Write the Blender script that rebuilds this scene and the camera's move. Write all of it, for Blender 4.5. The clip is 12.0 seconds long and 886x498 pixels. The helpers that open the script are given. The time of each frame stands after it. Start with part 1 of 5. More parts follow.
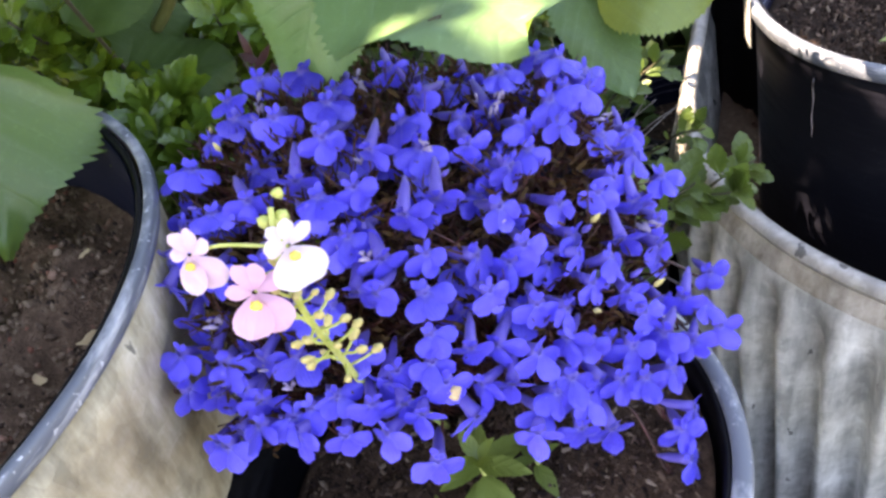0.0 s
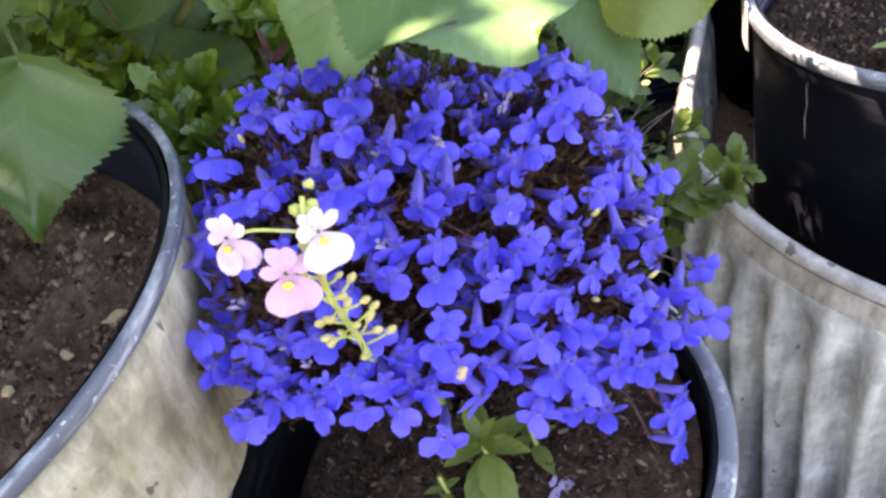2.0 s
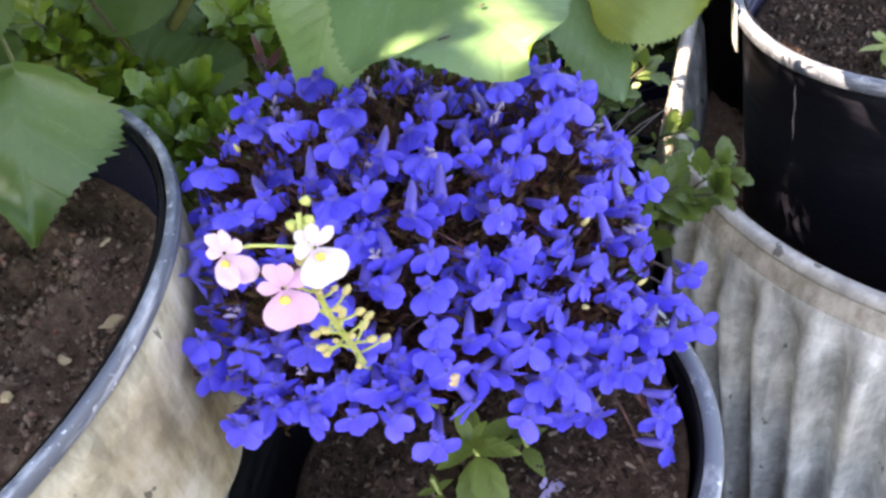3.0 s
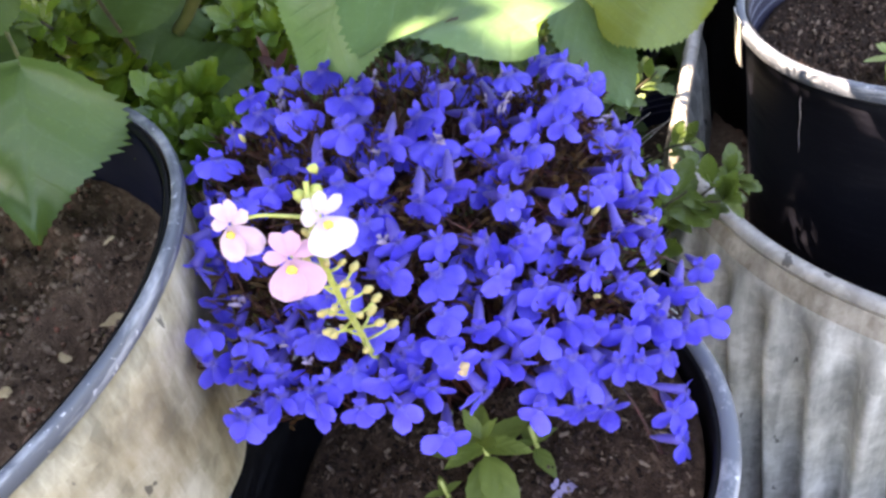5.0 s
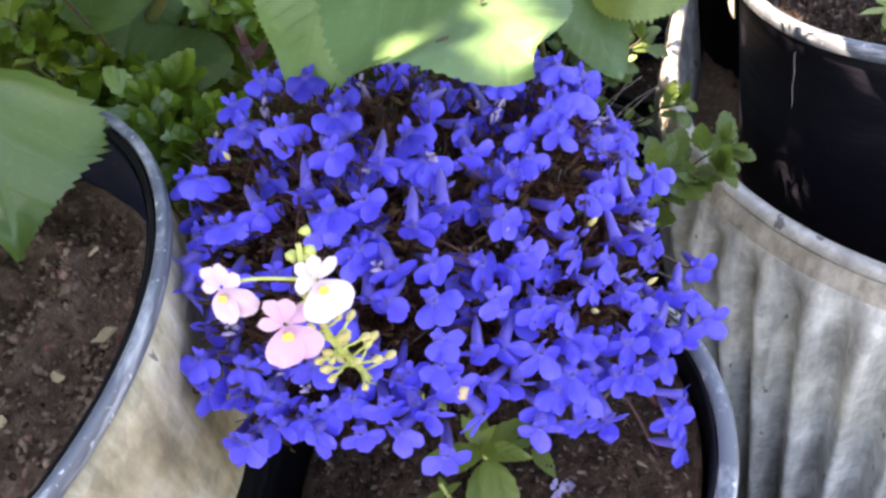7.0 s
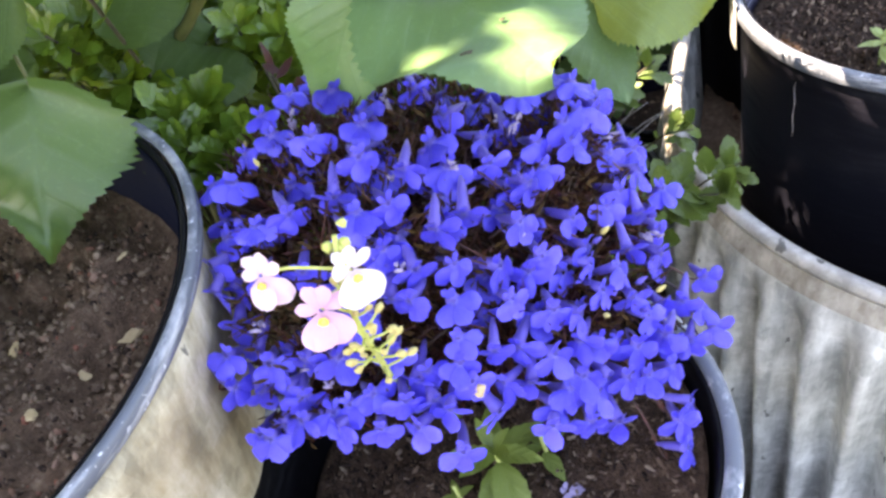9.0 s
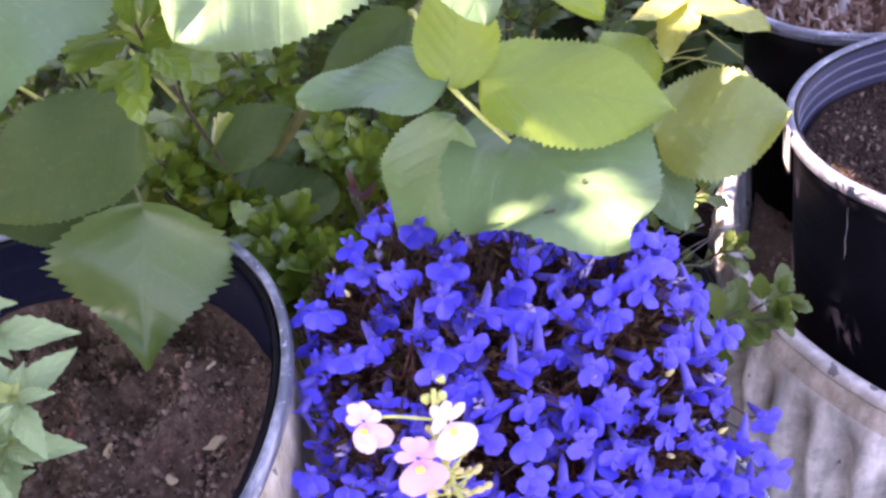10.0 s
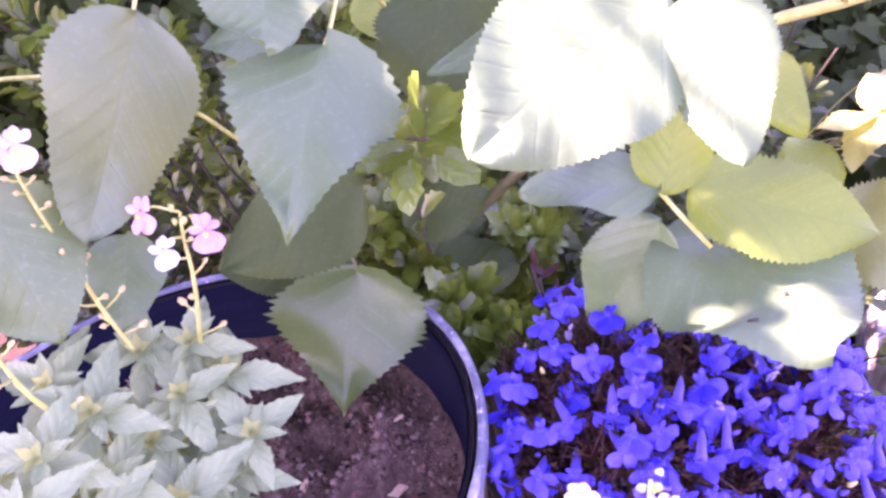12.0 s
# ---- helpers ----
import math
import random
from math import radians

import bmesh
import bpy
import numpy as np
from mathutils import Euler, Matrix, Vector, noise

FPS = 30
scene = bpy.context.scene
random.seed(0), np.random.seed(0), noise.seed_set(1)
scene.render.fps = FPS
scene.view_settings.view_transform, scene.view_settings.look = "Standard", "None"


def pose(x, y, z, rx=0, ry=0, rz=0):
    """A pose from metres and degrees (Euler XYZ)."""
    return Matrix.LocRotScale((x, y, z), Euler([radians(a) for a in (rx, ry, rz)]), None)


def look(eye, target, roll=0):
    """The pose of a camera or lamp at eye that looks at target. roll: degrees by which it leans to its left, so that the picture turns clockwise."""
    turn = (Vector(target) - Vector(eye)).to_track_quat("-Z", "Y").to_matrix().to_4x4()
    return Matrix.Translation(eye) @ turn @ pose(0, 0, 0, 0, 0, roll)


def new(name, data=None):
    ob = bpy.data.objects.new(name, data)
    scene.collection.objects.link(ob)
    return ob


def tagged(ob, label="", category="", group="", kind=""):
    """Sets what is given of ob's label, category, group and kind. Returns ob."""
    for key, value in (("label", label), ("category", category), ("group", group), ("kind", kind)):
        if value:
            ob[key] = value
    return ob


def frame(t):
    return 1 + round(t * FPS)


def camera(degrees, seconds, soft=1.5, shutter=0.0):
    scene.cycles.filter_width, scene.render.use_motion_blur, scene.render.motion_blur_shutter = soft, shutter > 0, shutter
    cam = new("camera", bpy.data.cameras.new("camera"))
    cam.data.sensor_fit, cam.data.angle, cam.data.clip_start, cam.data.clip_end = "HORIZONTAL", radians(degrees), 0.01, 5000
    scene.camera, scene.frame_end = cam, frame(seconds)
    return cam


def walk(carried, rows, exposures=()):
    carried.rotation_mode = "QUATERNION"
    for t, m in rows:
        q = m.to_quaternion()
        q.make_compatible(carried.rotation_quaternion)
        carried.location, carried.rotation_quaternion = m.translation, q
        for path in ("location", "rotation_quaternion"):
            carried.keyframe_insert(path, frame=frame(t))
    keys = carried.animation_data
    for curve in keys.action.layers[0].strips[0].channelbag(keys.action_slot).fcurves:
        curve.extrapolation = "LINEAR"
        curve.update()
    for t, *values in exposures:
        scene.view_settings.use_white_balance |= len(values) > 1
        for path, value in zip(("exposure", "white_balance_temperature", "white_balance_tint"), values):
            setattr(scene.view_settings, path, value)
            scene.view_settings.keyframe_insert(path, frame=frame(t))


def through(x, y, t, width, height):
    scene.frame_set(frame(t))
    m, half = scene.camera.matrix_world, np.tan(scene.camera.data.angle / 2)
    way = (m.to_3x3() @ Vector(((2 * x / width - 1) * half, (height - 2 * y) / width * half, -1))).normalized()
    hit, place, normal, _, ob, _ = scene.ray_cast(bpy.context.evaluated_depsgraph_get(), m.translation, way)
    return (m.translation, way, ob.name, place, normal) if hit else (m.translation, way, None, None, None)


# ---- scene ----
cam = camera(57.91, 12.0, soft=2.8)
ROWS = [
    (0, 0.0182, -0.1764, 0.5496, 47.21, 13.32, -11.76),
    (0.5, 0.0143, -0.1775, 0.5492, 47.62, 13.18, -11.81),
    (1, 0.014, -0.1799, 0.5499, 47.56, 13.24, -11.64),
    (1.5, 0.0145, -0.184, 0.5504, 47.89, 13.03, -11.43),
    (2, 0.0133, -0.1892, 0.5614, 46.82, 12.25, -11.21),
    (2.5, 0.0144, -0.191, 0.5713, 46.33, 11.81, -11.06),
    (3, 0.0146, -0.1892, 0.569, 46.17, 11.81, -11.61),
    (5, 0.0081, -0.1958, 0.5544, 48.77, 12.12, -11.63),
    (5.5, 0.0105, -0.1811, 0.5589, 44.26, 12.31, -12.84),
    (6, 0.0147, -0.1712, 0.5704, 42.88, 13.14, -13.69),
    (6.5, 0.0159, -0.1682, 0.5732, 42.5, 12.74, -13.44),
    (8.5, 0.0085, -0.1821, 0.5775, 44.84, 12.33, -13.36),
    (9, 0.0055, -0.1838, 0.5777, 45.31, 11.97, -12.9),
    (9.5, 0.0004, -0.183, 0.5916, 47.44, 11.62, -11.18),
    (10, -0.0031, -0.1825, 0.6125, 51.27, 11.69, -9.06),
    (10.5, -0.003, -0.1821, 0.6318, 54.03, 11.06, -6.64),
    (11, -0.0142, -0.1961, 0.6441, 55.41, 11.34, -3.11),
    (11.5, -0.0296, -0.1962, 0.6448, 56.2, 11.25, -1.06),
    (12, -0.0386, -0.1945, 0.6491, 56.55, 11.45, 0.37),
]
EXPOSURES = [(0, 3.34, 8750, 24), (6.7, 3.35, 8750, 24), (8.3, 3.56, 8850, 22), (9.0, 3.6, 8850, 22), (9.4, 3.68, 8850, 24), (9.8, 3.62, 8100, 42), (10.5, 3.29, 7100, 80), (11.0, 3.36, 6950, 98), (11.5, 3.67, 6900, 104), (12.0, 4.02, 6850, 109)]
walk(cam, [(t, pose(x, y, z, rx, ry, rz)) for t, x, y, z, rx, ry, rz in ROWS], EXPOSURES)

# ---- light ----
SUN_DIR = Vector((-0.60, 0.06, 0.80)).normalized()
world = bpy.data.worlds.new("sky")
scene.world = world
world.use_nodes = True
wn = world.node_tree
sky = wn.nodes.new("ShaderNodeTexSky")
sky.sky_type, sky.sun_disc = "NISHITA", False
sky.sun_elevation = math.asin(SUN_DIR.z)
sky.sun_rotation = math.atan2(SUN_DIR.x, SUN_DIR.y)
wn.links.new(sky.outputs[0], wn.nodes["Background"].inputs[0])
wn.nodes["Background"].inputs[1].default_value = 0.12
sun = new("sun", bpy.data.lights.new("sun", "SUN"))
sun.data.energy, sun.data.angle, sun.data.color = 5.0, radians(0.5), (1.0, 0.95, 0.86)
sun.matrix_world = look((0, 0, 3), Vector((0, 0, 3)) - SUN_DIR)


# ---- materials ----
class Nodes:
    """A small helper to wire a node material."""

    def __init__(self, name):
        self.mat = bpy.data.materials.new(name)
        self.mat.use_nodes = True
        self.t = self.mat.node_tree
        self.bsdf = self.t.nodes["Principled BSDF"]
        self.out = self.t.nodes["Material Output"]

    def n(self, kind, **sets):
        node = self.t.nodes.new("ShaderNode" + kind)
        for key, value in sets.items():
            node.inputs[key.replace("_", " ")].default_value = value
        return node

    def link(self, a, b):
        self.t.links.new(a, b)

    def coords(self, which="Object"):
        return self.n("TexCoord").outputs[which]

    def noise(self, scale, detail=4.0, rough=0.55, vector=None, which="Object"):
        node = self.n("TexNoise", Scale=scale, Detail=detail, Roughness=rough)
        self.link(vector or self.coords(which), node.inputs["Vector"])
        return node.outputs["Fac"]

    def ramp(self, fac, *stops):
        node = self.n("ValToRGB")
        el = node.color_ramp.elements
        while len(el) < len(stops):
            el.new(0.5)
        for e, (p, c) in zip(el, stops):
            e.position, e.color = p, (*c, 1) if len(c) == 3 else c
        self.link(fac, node.inputs[0])
        return node.outputs[0]

    def mix(self, fac, a, b, mode="MIX"):
        node = self.n("Mix")
        node.data_type, node.blend_type = "RGBA", mode
        for value, sock in ((fac, 0), (a, 6), (b, 7)):
            if isinstance(value, (int, float)):
                node.inputs[sock].default_value = value
            elif isinstance(value, tuple):
                node.inputs[sock].default_value = (*value, 1)
            else:
                self.link(value, node.inputs[sock])
        return node.outputs[2]

    def math(self, op, a, b=0.0, c=None):
        node = self.n("Math")
        node.operation = op
        for i, v in enumerate((a, b) if c is None else (a, b, c)):
            if isinstance(v, (int, float)):
                node.inputs[i].default_value = v
            else:
                self.link(v, node.inputs[i])
        return node.outputs[0]

    def bump(self, height, strength, distance):
        node = self.n("Bump", Strength=strength, Distance=distance)
        self.link(height, node.inputs["Height"])
        self.link(node.outputs[0], self.bsdf.inputs["Normal"])
        return node.outputs[0]

    def random(self):
        return self.n("ObjectInfo").outputs["Random"]

    def island(self):
        return self.n("NewGeometry").outputs["Random Per Island"]

    def colour(self, c):
        self.link(c, self.bsdf.inputs["Base Color"])

    def set(self, **v):
        for key, value in v.items():
            self.bsdf.inputs[key.replace("_", " ")].default_value = value

    def translucent(self, colour, share, normal=None):
        tr = self.n("BsdfTranslucent")
        if isinstance(colour, tuple):
            tr.inputs[0].default_value = (*colour, 1)
        else:
            self.link(colour, tr.inputs[0])
        if normal:
            self.link(normal, tr.inputs[1])
        mx = self.n("MixShader", Fac=share)
        self.link(self.bsdf.outputs[0], mx.inputs[1])
        self.link(tr.outputs[0], mx.inputs[2])
        self.link(mx.outputs[0], self.out.inputs[0])


def leaf_material(name, deep, light, through, share=0.35, veins=9.0, rough=0.40, vein_light=0.12, bump=0.24, island=False, spec=0.45):
    """Leaf: veins by the blade's own coordinates, blotches at two scales, light that comes through."""
    k = Nodes(name)
    uv = k.n("SeparateXYZ")
    k.link(k.coords("UV"), uv.inputs[0])
    u, v = uv.outputs[0], uv.outputs[1]
    side = k.math("ABSOLUTE", k.math("SUBTRACT", v, 0.5))
    u = k.math("ADD", u, k.math("MULTIPLY", k.noise(40.0, 2.0), 0.10))
    lateral = k.math("FRACT", k.math("MULTIPLY", k.math("SUBTRACT", u, k.math("MULTIPLY", side, 0.75)), veins))
    stripe = k.math("SUBTRACT", 1.0, k.math("MULTIPLY", k.math("ABSOLUTE", k.math("SUBTRACT", lateral, 0.5)), 9.0))
    mid = k.math("SUBTRACT", 1.0, k.math("MULTIPLY", side, 42.0))
    vein = k.n("Clamp")
    k.link(k.math("MAXIMUM", k.math("MULTIPLY", stripe, 0.7), mid), vein.inputs[0])
    vary = k.island() if island else k.random()
    base = k.mix(k.noise(55.0, 5.0), deep, light)
    base = k.mix(k.math("MULTIPLY", k.math("POWER", vary, 2.0) if island else vary, 0.75 if island else 0.5), base, tuple(c * (1.15 if island else 1.0) for c in light))
    base = k.mix(k.math("MULTIPLY", k.ramp(k.noise(420.0, 3.0), (0.55, (0, 0, 0)), (0.75, (1, 1, 1))), 0.25), base, tuple(min(1, c * 1.7 + 0.02) for c in light))
    base = k.mix(k.math("MULTIPLY", vein.outputs[0], vein_light), base, tuple(min(1, c * 1.6 + 0.02) for c in light))
    k.colour(base)
    k.set(Roughness=rough, Specular_IOR_Level=spec)
    fine = k.noise(900.0, 2.0)
    quilt = k.math("ADD", k.math("MULTIPLY", k.math("SINE", k.math("MULTIPLY", lateral, 6.283)), 0.5), k.math("MULTIPLY", fine, 0.35))
    height = k.math("SUBTRACT", quilt, k.math("MULTIPLY", vein.outputs[0], 0.8))
    nrm = k.bump(height, bump, 0.0008)
    k.translucent(k.mix(k.math("MULTIPLY", vein.outputs[0], 0.4), through, tuple(c * 0.6 for c in through)), share, nrm)
    return k.mat


def petal_material(name, deep, light, through, share=0.4, rough=0.5, grain=700.0, stripes=0.25, eye=0.0):
    """Petal: each flower its own tone, darker towards the throat, fine lengthwise veins."""
    k = Nodes(name)
    uv = k.n("SeparateXYZ")
    k.link(k.coords("UV"), uv.inputs[0])
    u, v = uv.outputs[0], uv.outputs[1]
    c = k.mix(k.random(), deep, light)
    c = k.mix(k.math("MULTIPLY", k.ramp(k.noise(grain, 3.0), (0.35, (0, 0, 0)), (0.7, (1, 1, 1))), 0.28), c, light)
    vein = k.math("POWER", k.math("ABSOLUTE", k.math("SINE", k.math("MULTIPLY", v, 22.0))), 6.0)
    c = k.mix(k.math("MULTIPLY", vein, stripes), c, tuple(x * 0.55 for x in deep))
    c = k.mix(k.ramp(u, (0.0, (0.55, 0.55, 0.55)), (0.35, (0, 0, 0))), c, tuple(x * 0.45 for x in deep))
    if eye:
        c = k.mix(k.ramp(u, (0.03, (eye, eye, eye)), (0.13, (0, 0, 0))), c, (0.62, 0.58, 0.86))
    c = k.mix(k.ramp(u, (0.55, (0, 0, 0)), (1.0, (0.35, 0.35, 0.35))), c, tuple(min(0.95, x * 1.35 + 0.01) for x in light))
    k.colour(c)
    k.set(Roughness=rough, Sheen_Weight=0.15)
    k.bump(k.math("ADD", k.noise(grain * 1.5, 2.0), k.math("MULTIPLY", vein, stripes * 4)), 0.35, 0.0004)
    k.translucent(through, share)
    return k.mat


def soil_material(name, dark, mid, pale):
    k = Nodes(name)
    c = k.ramp(k.noise(160.0, 8.0, 0.7), (0.25, dark), (0.55, mid), (0.8, pale))
    c = k.mix(k.math("MULTIPLY", k.noise(22.0, 3.0), 0.5), c, dark)
    k.colour(c)
    k.set(Roughness=0.95, Specular_IOR_Level=0.1)
    k.bump(k.math("ADD", k.noise(260.0, 8.0, 0.7), k.noise(900.0, 3.0)), 1.0, 0.0025)
    return k.mat


def crumb_material(name, *stops):
    k = Nodes(name)
    c = k.ramp(k.island(), *stops)
    c = k.mix(k.math("MULTIPLY", k.noise(600.0, 4.0), 0.6), c, stops[0][1])
    k.colour(c)
    k.set(Roughness=0.9, Specular_IOR_Level=0.12)
    k.bump(k.noise(1200.0, 4.0), 0.8, 0.0008)
    return k.mat


def plain_material(name, a, b, scale, rough=0.6, metal=0.0, bump=0.3, depth=0.0005, vary=0.0):
    k = Nodes(name)
    c = k.mix(k.ramp(k.noise(scale, 6.0, 0.6), (0.35, (0, 0, 0)), (0.7, (1, 1, 1))), a, b)
    if vary:
        c = k.mix(k.math("MULTIPLY", k.random(), vary), c, b)
    k.colour(c)
    k.set(Roughness=rough, Metallic=metal)
    k.bump(k.noise(scale * 4, 4.0), bump, depth)
    return k.mat


def plastic_material(name, base, scuff, amount, rough=0.38, spec=0.12):
    """Black nursery plastic: dusty film, scuffs drawn sideways, fine grain."""
    k = Nodes(name)
    co = k.coords()
    mp = k.n("Mapping")
    mp.inputs["Scale"].default_value = (1.0, 1.0, 9.0)
    k.link(co, mp.inputs["Vector"])
    film = k.ramp(k.noise(26.0, 6.0, 0.65, mp.outputs[0]), (0.5, (0, 0, 0)), (0.8, (1, 1, 1)))
    specks = k.ramp(k.noise(330.0, 2.0), (0.66, (0, 0, 0)), (0.74, (1, 1, 1)))
    c = k.mix(k.math("MULTIPLY", film, amount), base, scuff)
    c = k.mix(k.math("MULTIPLY", specks, amount * 0.8), c, scuff)
    k.colour(c)
    k.set(Specular_IOR_Level=spec)
    k.link(k.math("ADD", k.math("MULTIPLY", film, 0.25), rough), k.bsdf.inputs["Roughness"])
    k.bump(k.math("ADD", k.noise(500.0, 3.0), k.noise(40.0, 2.0)), 0.15, 0.0006)
    return k.mat


def galvanised_material(name, dark, mid, light, stain, stain_amount, metal, rough):
    """Weathered zinc: spangle, streaks that run down, stains and small scratches."""
    k = Nodes(name)
    co = k.coords()
    mp = k.n("Mapping")
    mp.inputs["Scale"].default_value = (1.0, 1.0, 0.18)
    k.link(co, mp.inputs["Vector"])
    streak = k.noise(60.0, 6.0, 0.65, mp.outputs[0])
    vor = k.n("TexVoronoi", Scale=140.0)
    k.link(co, vor.inputs["Vector"])
    spangle = k.n("SeparateColor")
    k.link(vor.outputs["Color"], spangle.inputs[0])
    blotch = k.noise(24.0, 7.0, 0.65)
    f = k.math("ADD", k.math("MULTIPLY", streak, 0.5), k.math("ADD", k.math("MULTIPLY", blotch, 0.42), k.math("MULTIPLY", spangle.outputs[0], 0.05)))
    c = k.ramp(f, (0.40, dark), (0.50, mid), (0.61, light))
    st = k.ramp(k.noise(13.0, 8.0, 0.7), (0.45, (0, 0, 0)), (0.68, (1, 1, 1)))
    c = k.mix(k.math("MULTIPLY", st, stain_amount), c, stain)
    mp2 = k.n("Mapping")
    mp2.inputs["Scale"].default_value = (1.0, 1.0, 0.45)
    k.link(co, mp2.inputs["Vector"])
    scratch = k.ramp(k.noise(75.0, 3.0, 0.5, mp2.outputs[0]), (0.685, (0, 0, 0)), (0.70, (1, 1, 1)))
    c = k.mix(k.math("MULTIPLY", scratch, 0.75), c, (0.03, 0.03, 0.03))
    k.colour(c)
    k.set(Metallic=metal)
    k.link(k.math("ADD", k.math("MULTIPLY", blotch, 0.3), rough), k.bsdf.inputs["Roughness"])
    k.bump(k.math("ADD", streak, k.noise(220.0, 4.0)), 0.12, 0.001)
    return k.mat


M_BRAMBLE = leaf_material("bramble_leaf", (0.058, 0.130, 0.046), (0.112, 0.208, 0.088), (0.20, 0.33, 0.05), 0.26, veins=8.0)
# M_BRAMBLE darkened and dulled: the shade on these leaves sits in the colour.
M_BRAMBLE_SHADED = leaf_material("bramble_leaf_shaded", (0.020, 0.046, 0.010), (0.042, 0.084, 0.018), (0.12, 0.22, 0.02), 0.22, veins=8.0, rough=0.55, spec=0.22)
M_BRAMBLE_OLIVE = leaf_material("olive_bramble_leaf", (0.064, 0.140, 0.056), (0.122, 0.215, 0.100), (0.30, 0.38, 0.05), 0.32, veins=8.0)
M_PALE_LIME = leaf_material("pale_lime_leaf", (0.125, 0.195, 0.048), (0.205, 0.285, 0.088), (0.42, 0.48, 0.06), 0.38, veins=8.0)
M_YOUNG = leaf_material("yellow_young_leaf", (0.19, 0.235, 0.045), (0.30, 0.345, 0.09), (0.46, 0.50, 0.09), 0.30, veins=6.0, bump=0.4)
M_SPRIG_DARK = leaf_material("dark_sprig_leaf", (0.024, 0.050, 0.010), (0.090, 0.140, 0.030), (0.18, 0.28, 0.05), 0.25, veins=4.0, rough=0.35, spec=0.4, vein_light=0.25, bump=0.25, island=True)
M_BRAMBLE_MID = leaf_material("mid_green_bramble_leaf", (0.046, 0.100, 0.026), (0.090, 0.160, 0.050), (0.18, 0.30, 0.04), 0.26, veins=7.0, rough=0.33)
M_LIME = leaf_material("young_bramble_leaf", (0.108, 0.200, 0.022), (0.195, 0.305, 0.045), (0.36, 0.48, 0.04), 0.42, veins=8.0)
M_PALE = leaf_material("sage_green_leaf", (0.135, 0.24, 0.10), (0.25, 0.375, 0.175), (0.36, 0.46, 0.18), 0.25, veins=5.0, rough=0.6, vein_light=0.2, bump=0.35)
M_PALE_YOUNG = leaf_material("sage_green_shoot", (0.21, 0.29, 0.09), (0.31, 0.39, 0.16), (0.5, 0.55, 0.1), 0.3, veins=5.0, rough=0.6, bump=0.3)
M_SHRUB = leaf_material("shrub_leaf", (0.010, 0.030, 0.008), (0.044, 0.088, 0.022), (0.22, 0.34, 0.04), 0.25, veins=4.0, spec=0.35, rough=0.32, vein_light=0.25, bump=0.3, island=True)
M_SPRIG = leaf_material("sprig_leaf", (0.018, 0.062, 0.007), (0.095, 0.180, 0.022), (0.30, 0.42, 0.04), 0.28, veins=4.0, rough=0.26, spec=0.6, vein_light=0.25, bump=0.25, island=True)
M_WEED = leaf_material("seedling_leaf", (0.085, 0.140, 0.026), (0.180, 0.235, 0.055), (0.2, 0.28, 0.04), 0.3, veins=4.0, rough=0.45, vein_light=0.15, bump=0.2)
M_BRONZE = leaf_material("lobelia_leaf", (0.005, 0.003, 0.002), (0.066, 0.036, 0.011), (0.14, 0.05, 0.03), 0.2, veins=3.0, spec=0.15, rough=0.6, bump=0.2, island=True)
M_RED = leaf_material("dark_red_leaf", (0.014, 0.005, 0.005), (0.055, 0.012, 0.010), (0.10, 0.015, 0.015), 0.25, veins=4.0, rough=0.45, island=True)
M_BLUE = petal_material("blue_petal", (0.009, 0.008, 0.36), (0.104, 0.094, 0.95), (0.055, 0.048, 0.92), 0.26, rough=0.34, eye=0.16)
M_BLUE_TUBE = petal_material("violet_tube", (0.05, 0.03, 0.36), (0.16, 0.13, 0.62), (0.2, 0.15, 0.6), 0.3)
M_PINK = petal_material("pink_petal", (0.70, 0.33, 0.52), (0.80, 0.48, 0.65), (0.9, 0.55, 0.7), 0.35, stripes=0.05)
M_PALE_PINK = petal_material("pale_pink_petal", (0.78, 0.52, 0.65), (0.85, 0.66, 0.74), (0.9, 0.65, 0.75), 0.35, stripes=0.03)
M_BLUSH = petal_material("blush_petal", (0.82, 0.64, 0.71), (0.88, 0.79, 0.81), (0.9, 0.75, 0.8), 0.35, stripes=0.04)
M_YELLOW = plain_material("yellow_throat", (0.75, 0.55, 0.06), (0.85, 0.72, 0.2), 400.0)
M_STEM = plain_material("lobelia_stem", (0.010, 0.003, 0.002), (0.090, 0.020, 0.014), 90.0, 0.45)
M_GREEN_STEM = plain_material("green_stem", (0.36, 0.42, 0.09), (0.52, 0.56, 0.18), 200.0, 0.5)
M_BUD = plain_material("dry_bud", (0.42, 0.34, 0.10), (0.55, 0.48, 0.20), 300.0, 0.6, vary=0.5)
M_CANE = plain_material("bramble_cane", (0.075, 0.085, 0.025), (0.15, 0.155, 0.055), 90.0, 0.5)
M_WOOD = plain_material("woody_twig", (0.026, 0.024, 0.011), (0.075, 0.066, 0.030), 140.0, 0.8)
M_SOIL = soil_material("potting_soil", (0.048, 0.030, 0.021), (0.225, 0.143, 0.095), (0.48, 0.35, 0.24))
# M_SOIL darkened to paint in the deep shade under the lobelia.
M_SOIL_SHADED = soil_material("shaded_potting_soil", (0.024, 0.015, 0.011), (0.105, 0.066, 0.045), (0.26, 0.18, 0.125))
M_EARTH = soil_material("garden_earth", (0.02, 0.014, 0.01), (0.05, 0.035, 0.026), (0.10, 0.075, 0.055))
M_TAN_SOIL = soil_material("dry_sandy_soil", (0.06, 0.04, 0.028), (0.17, 0.12, 0.085), (0.30, 0.24, 0.18))
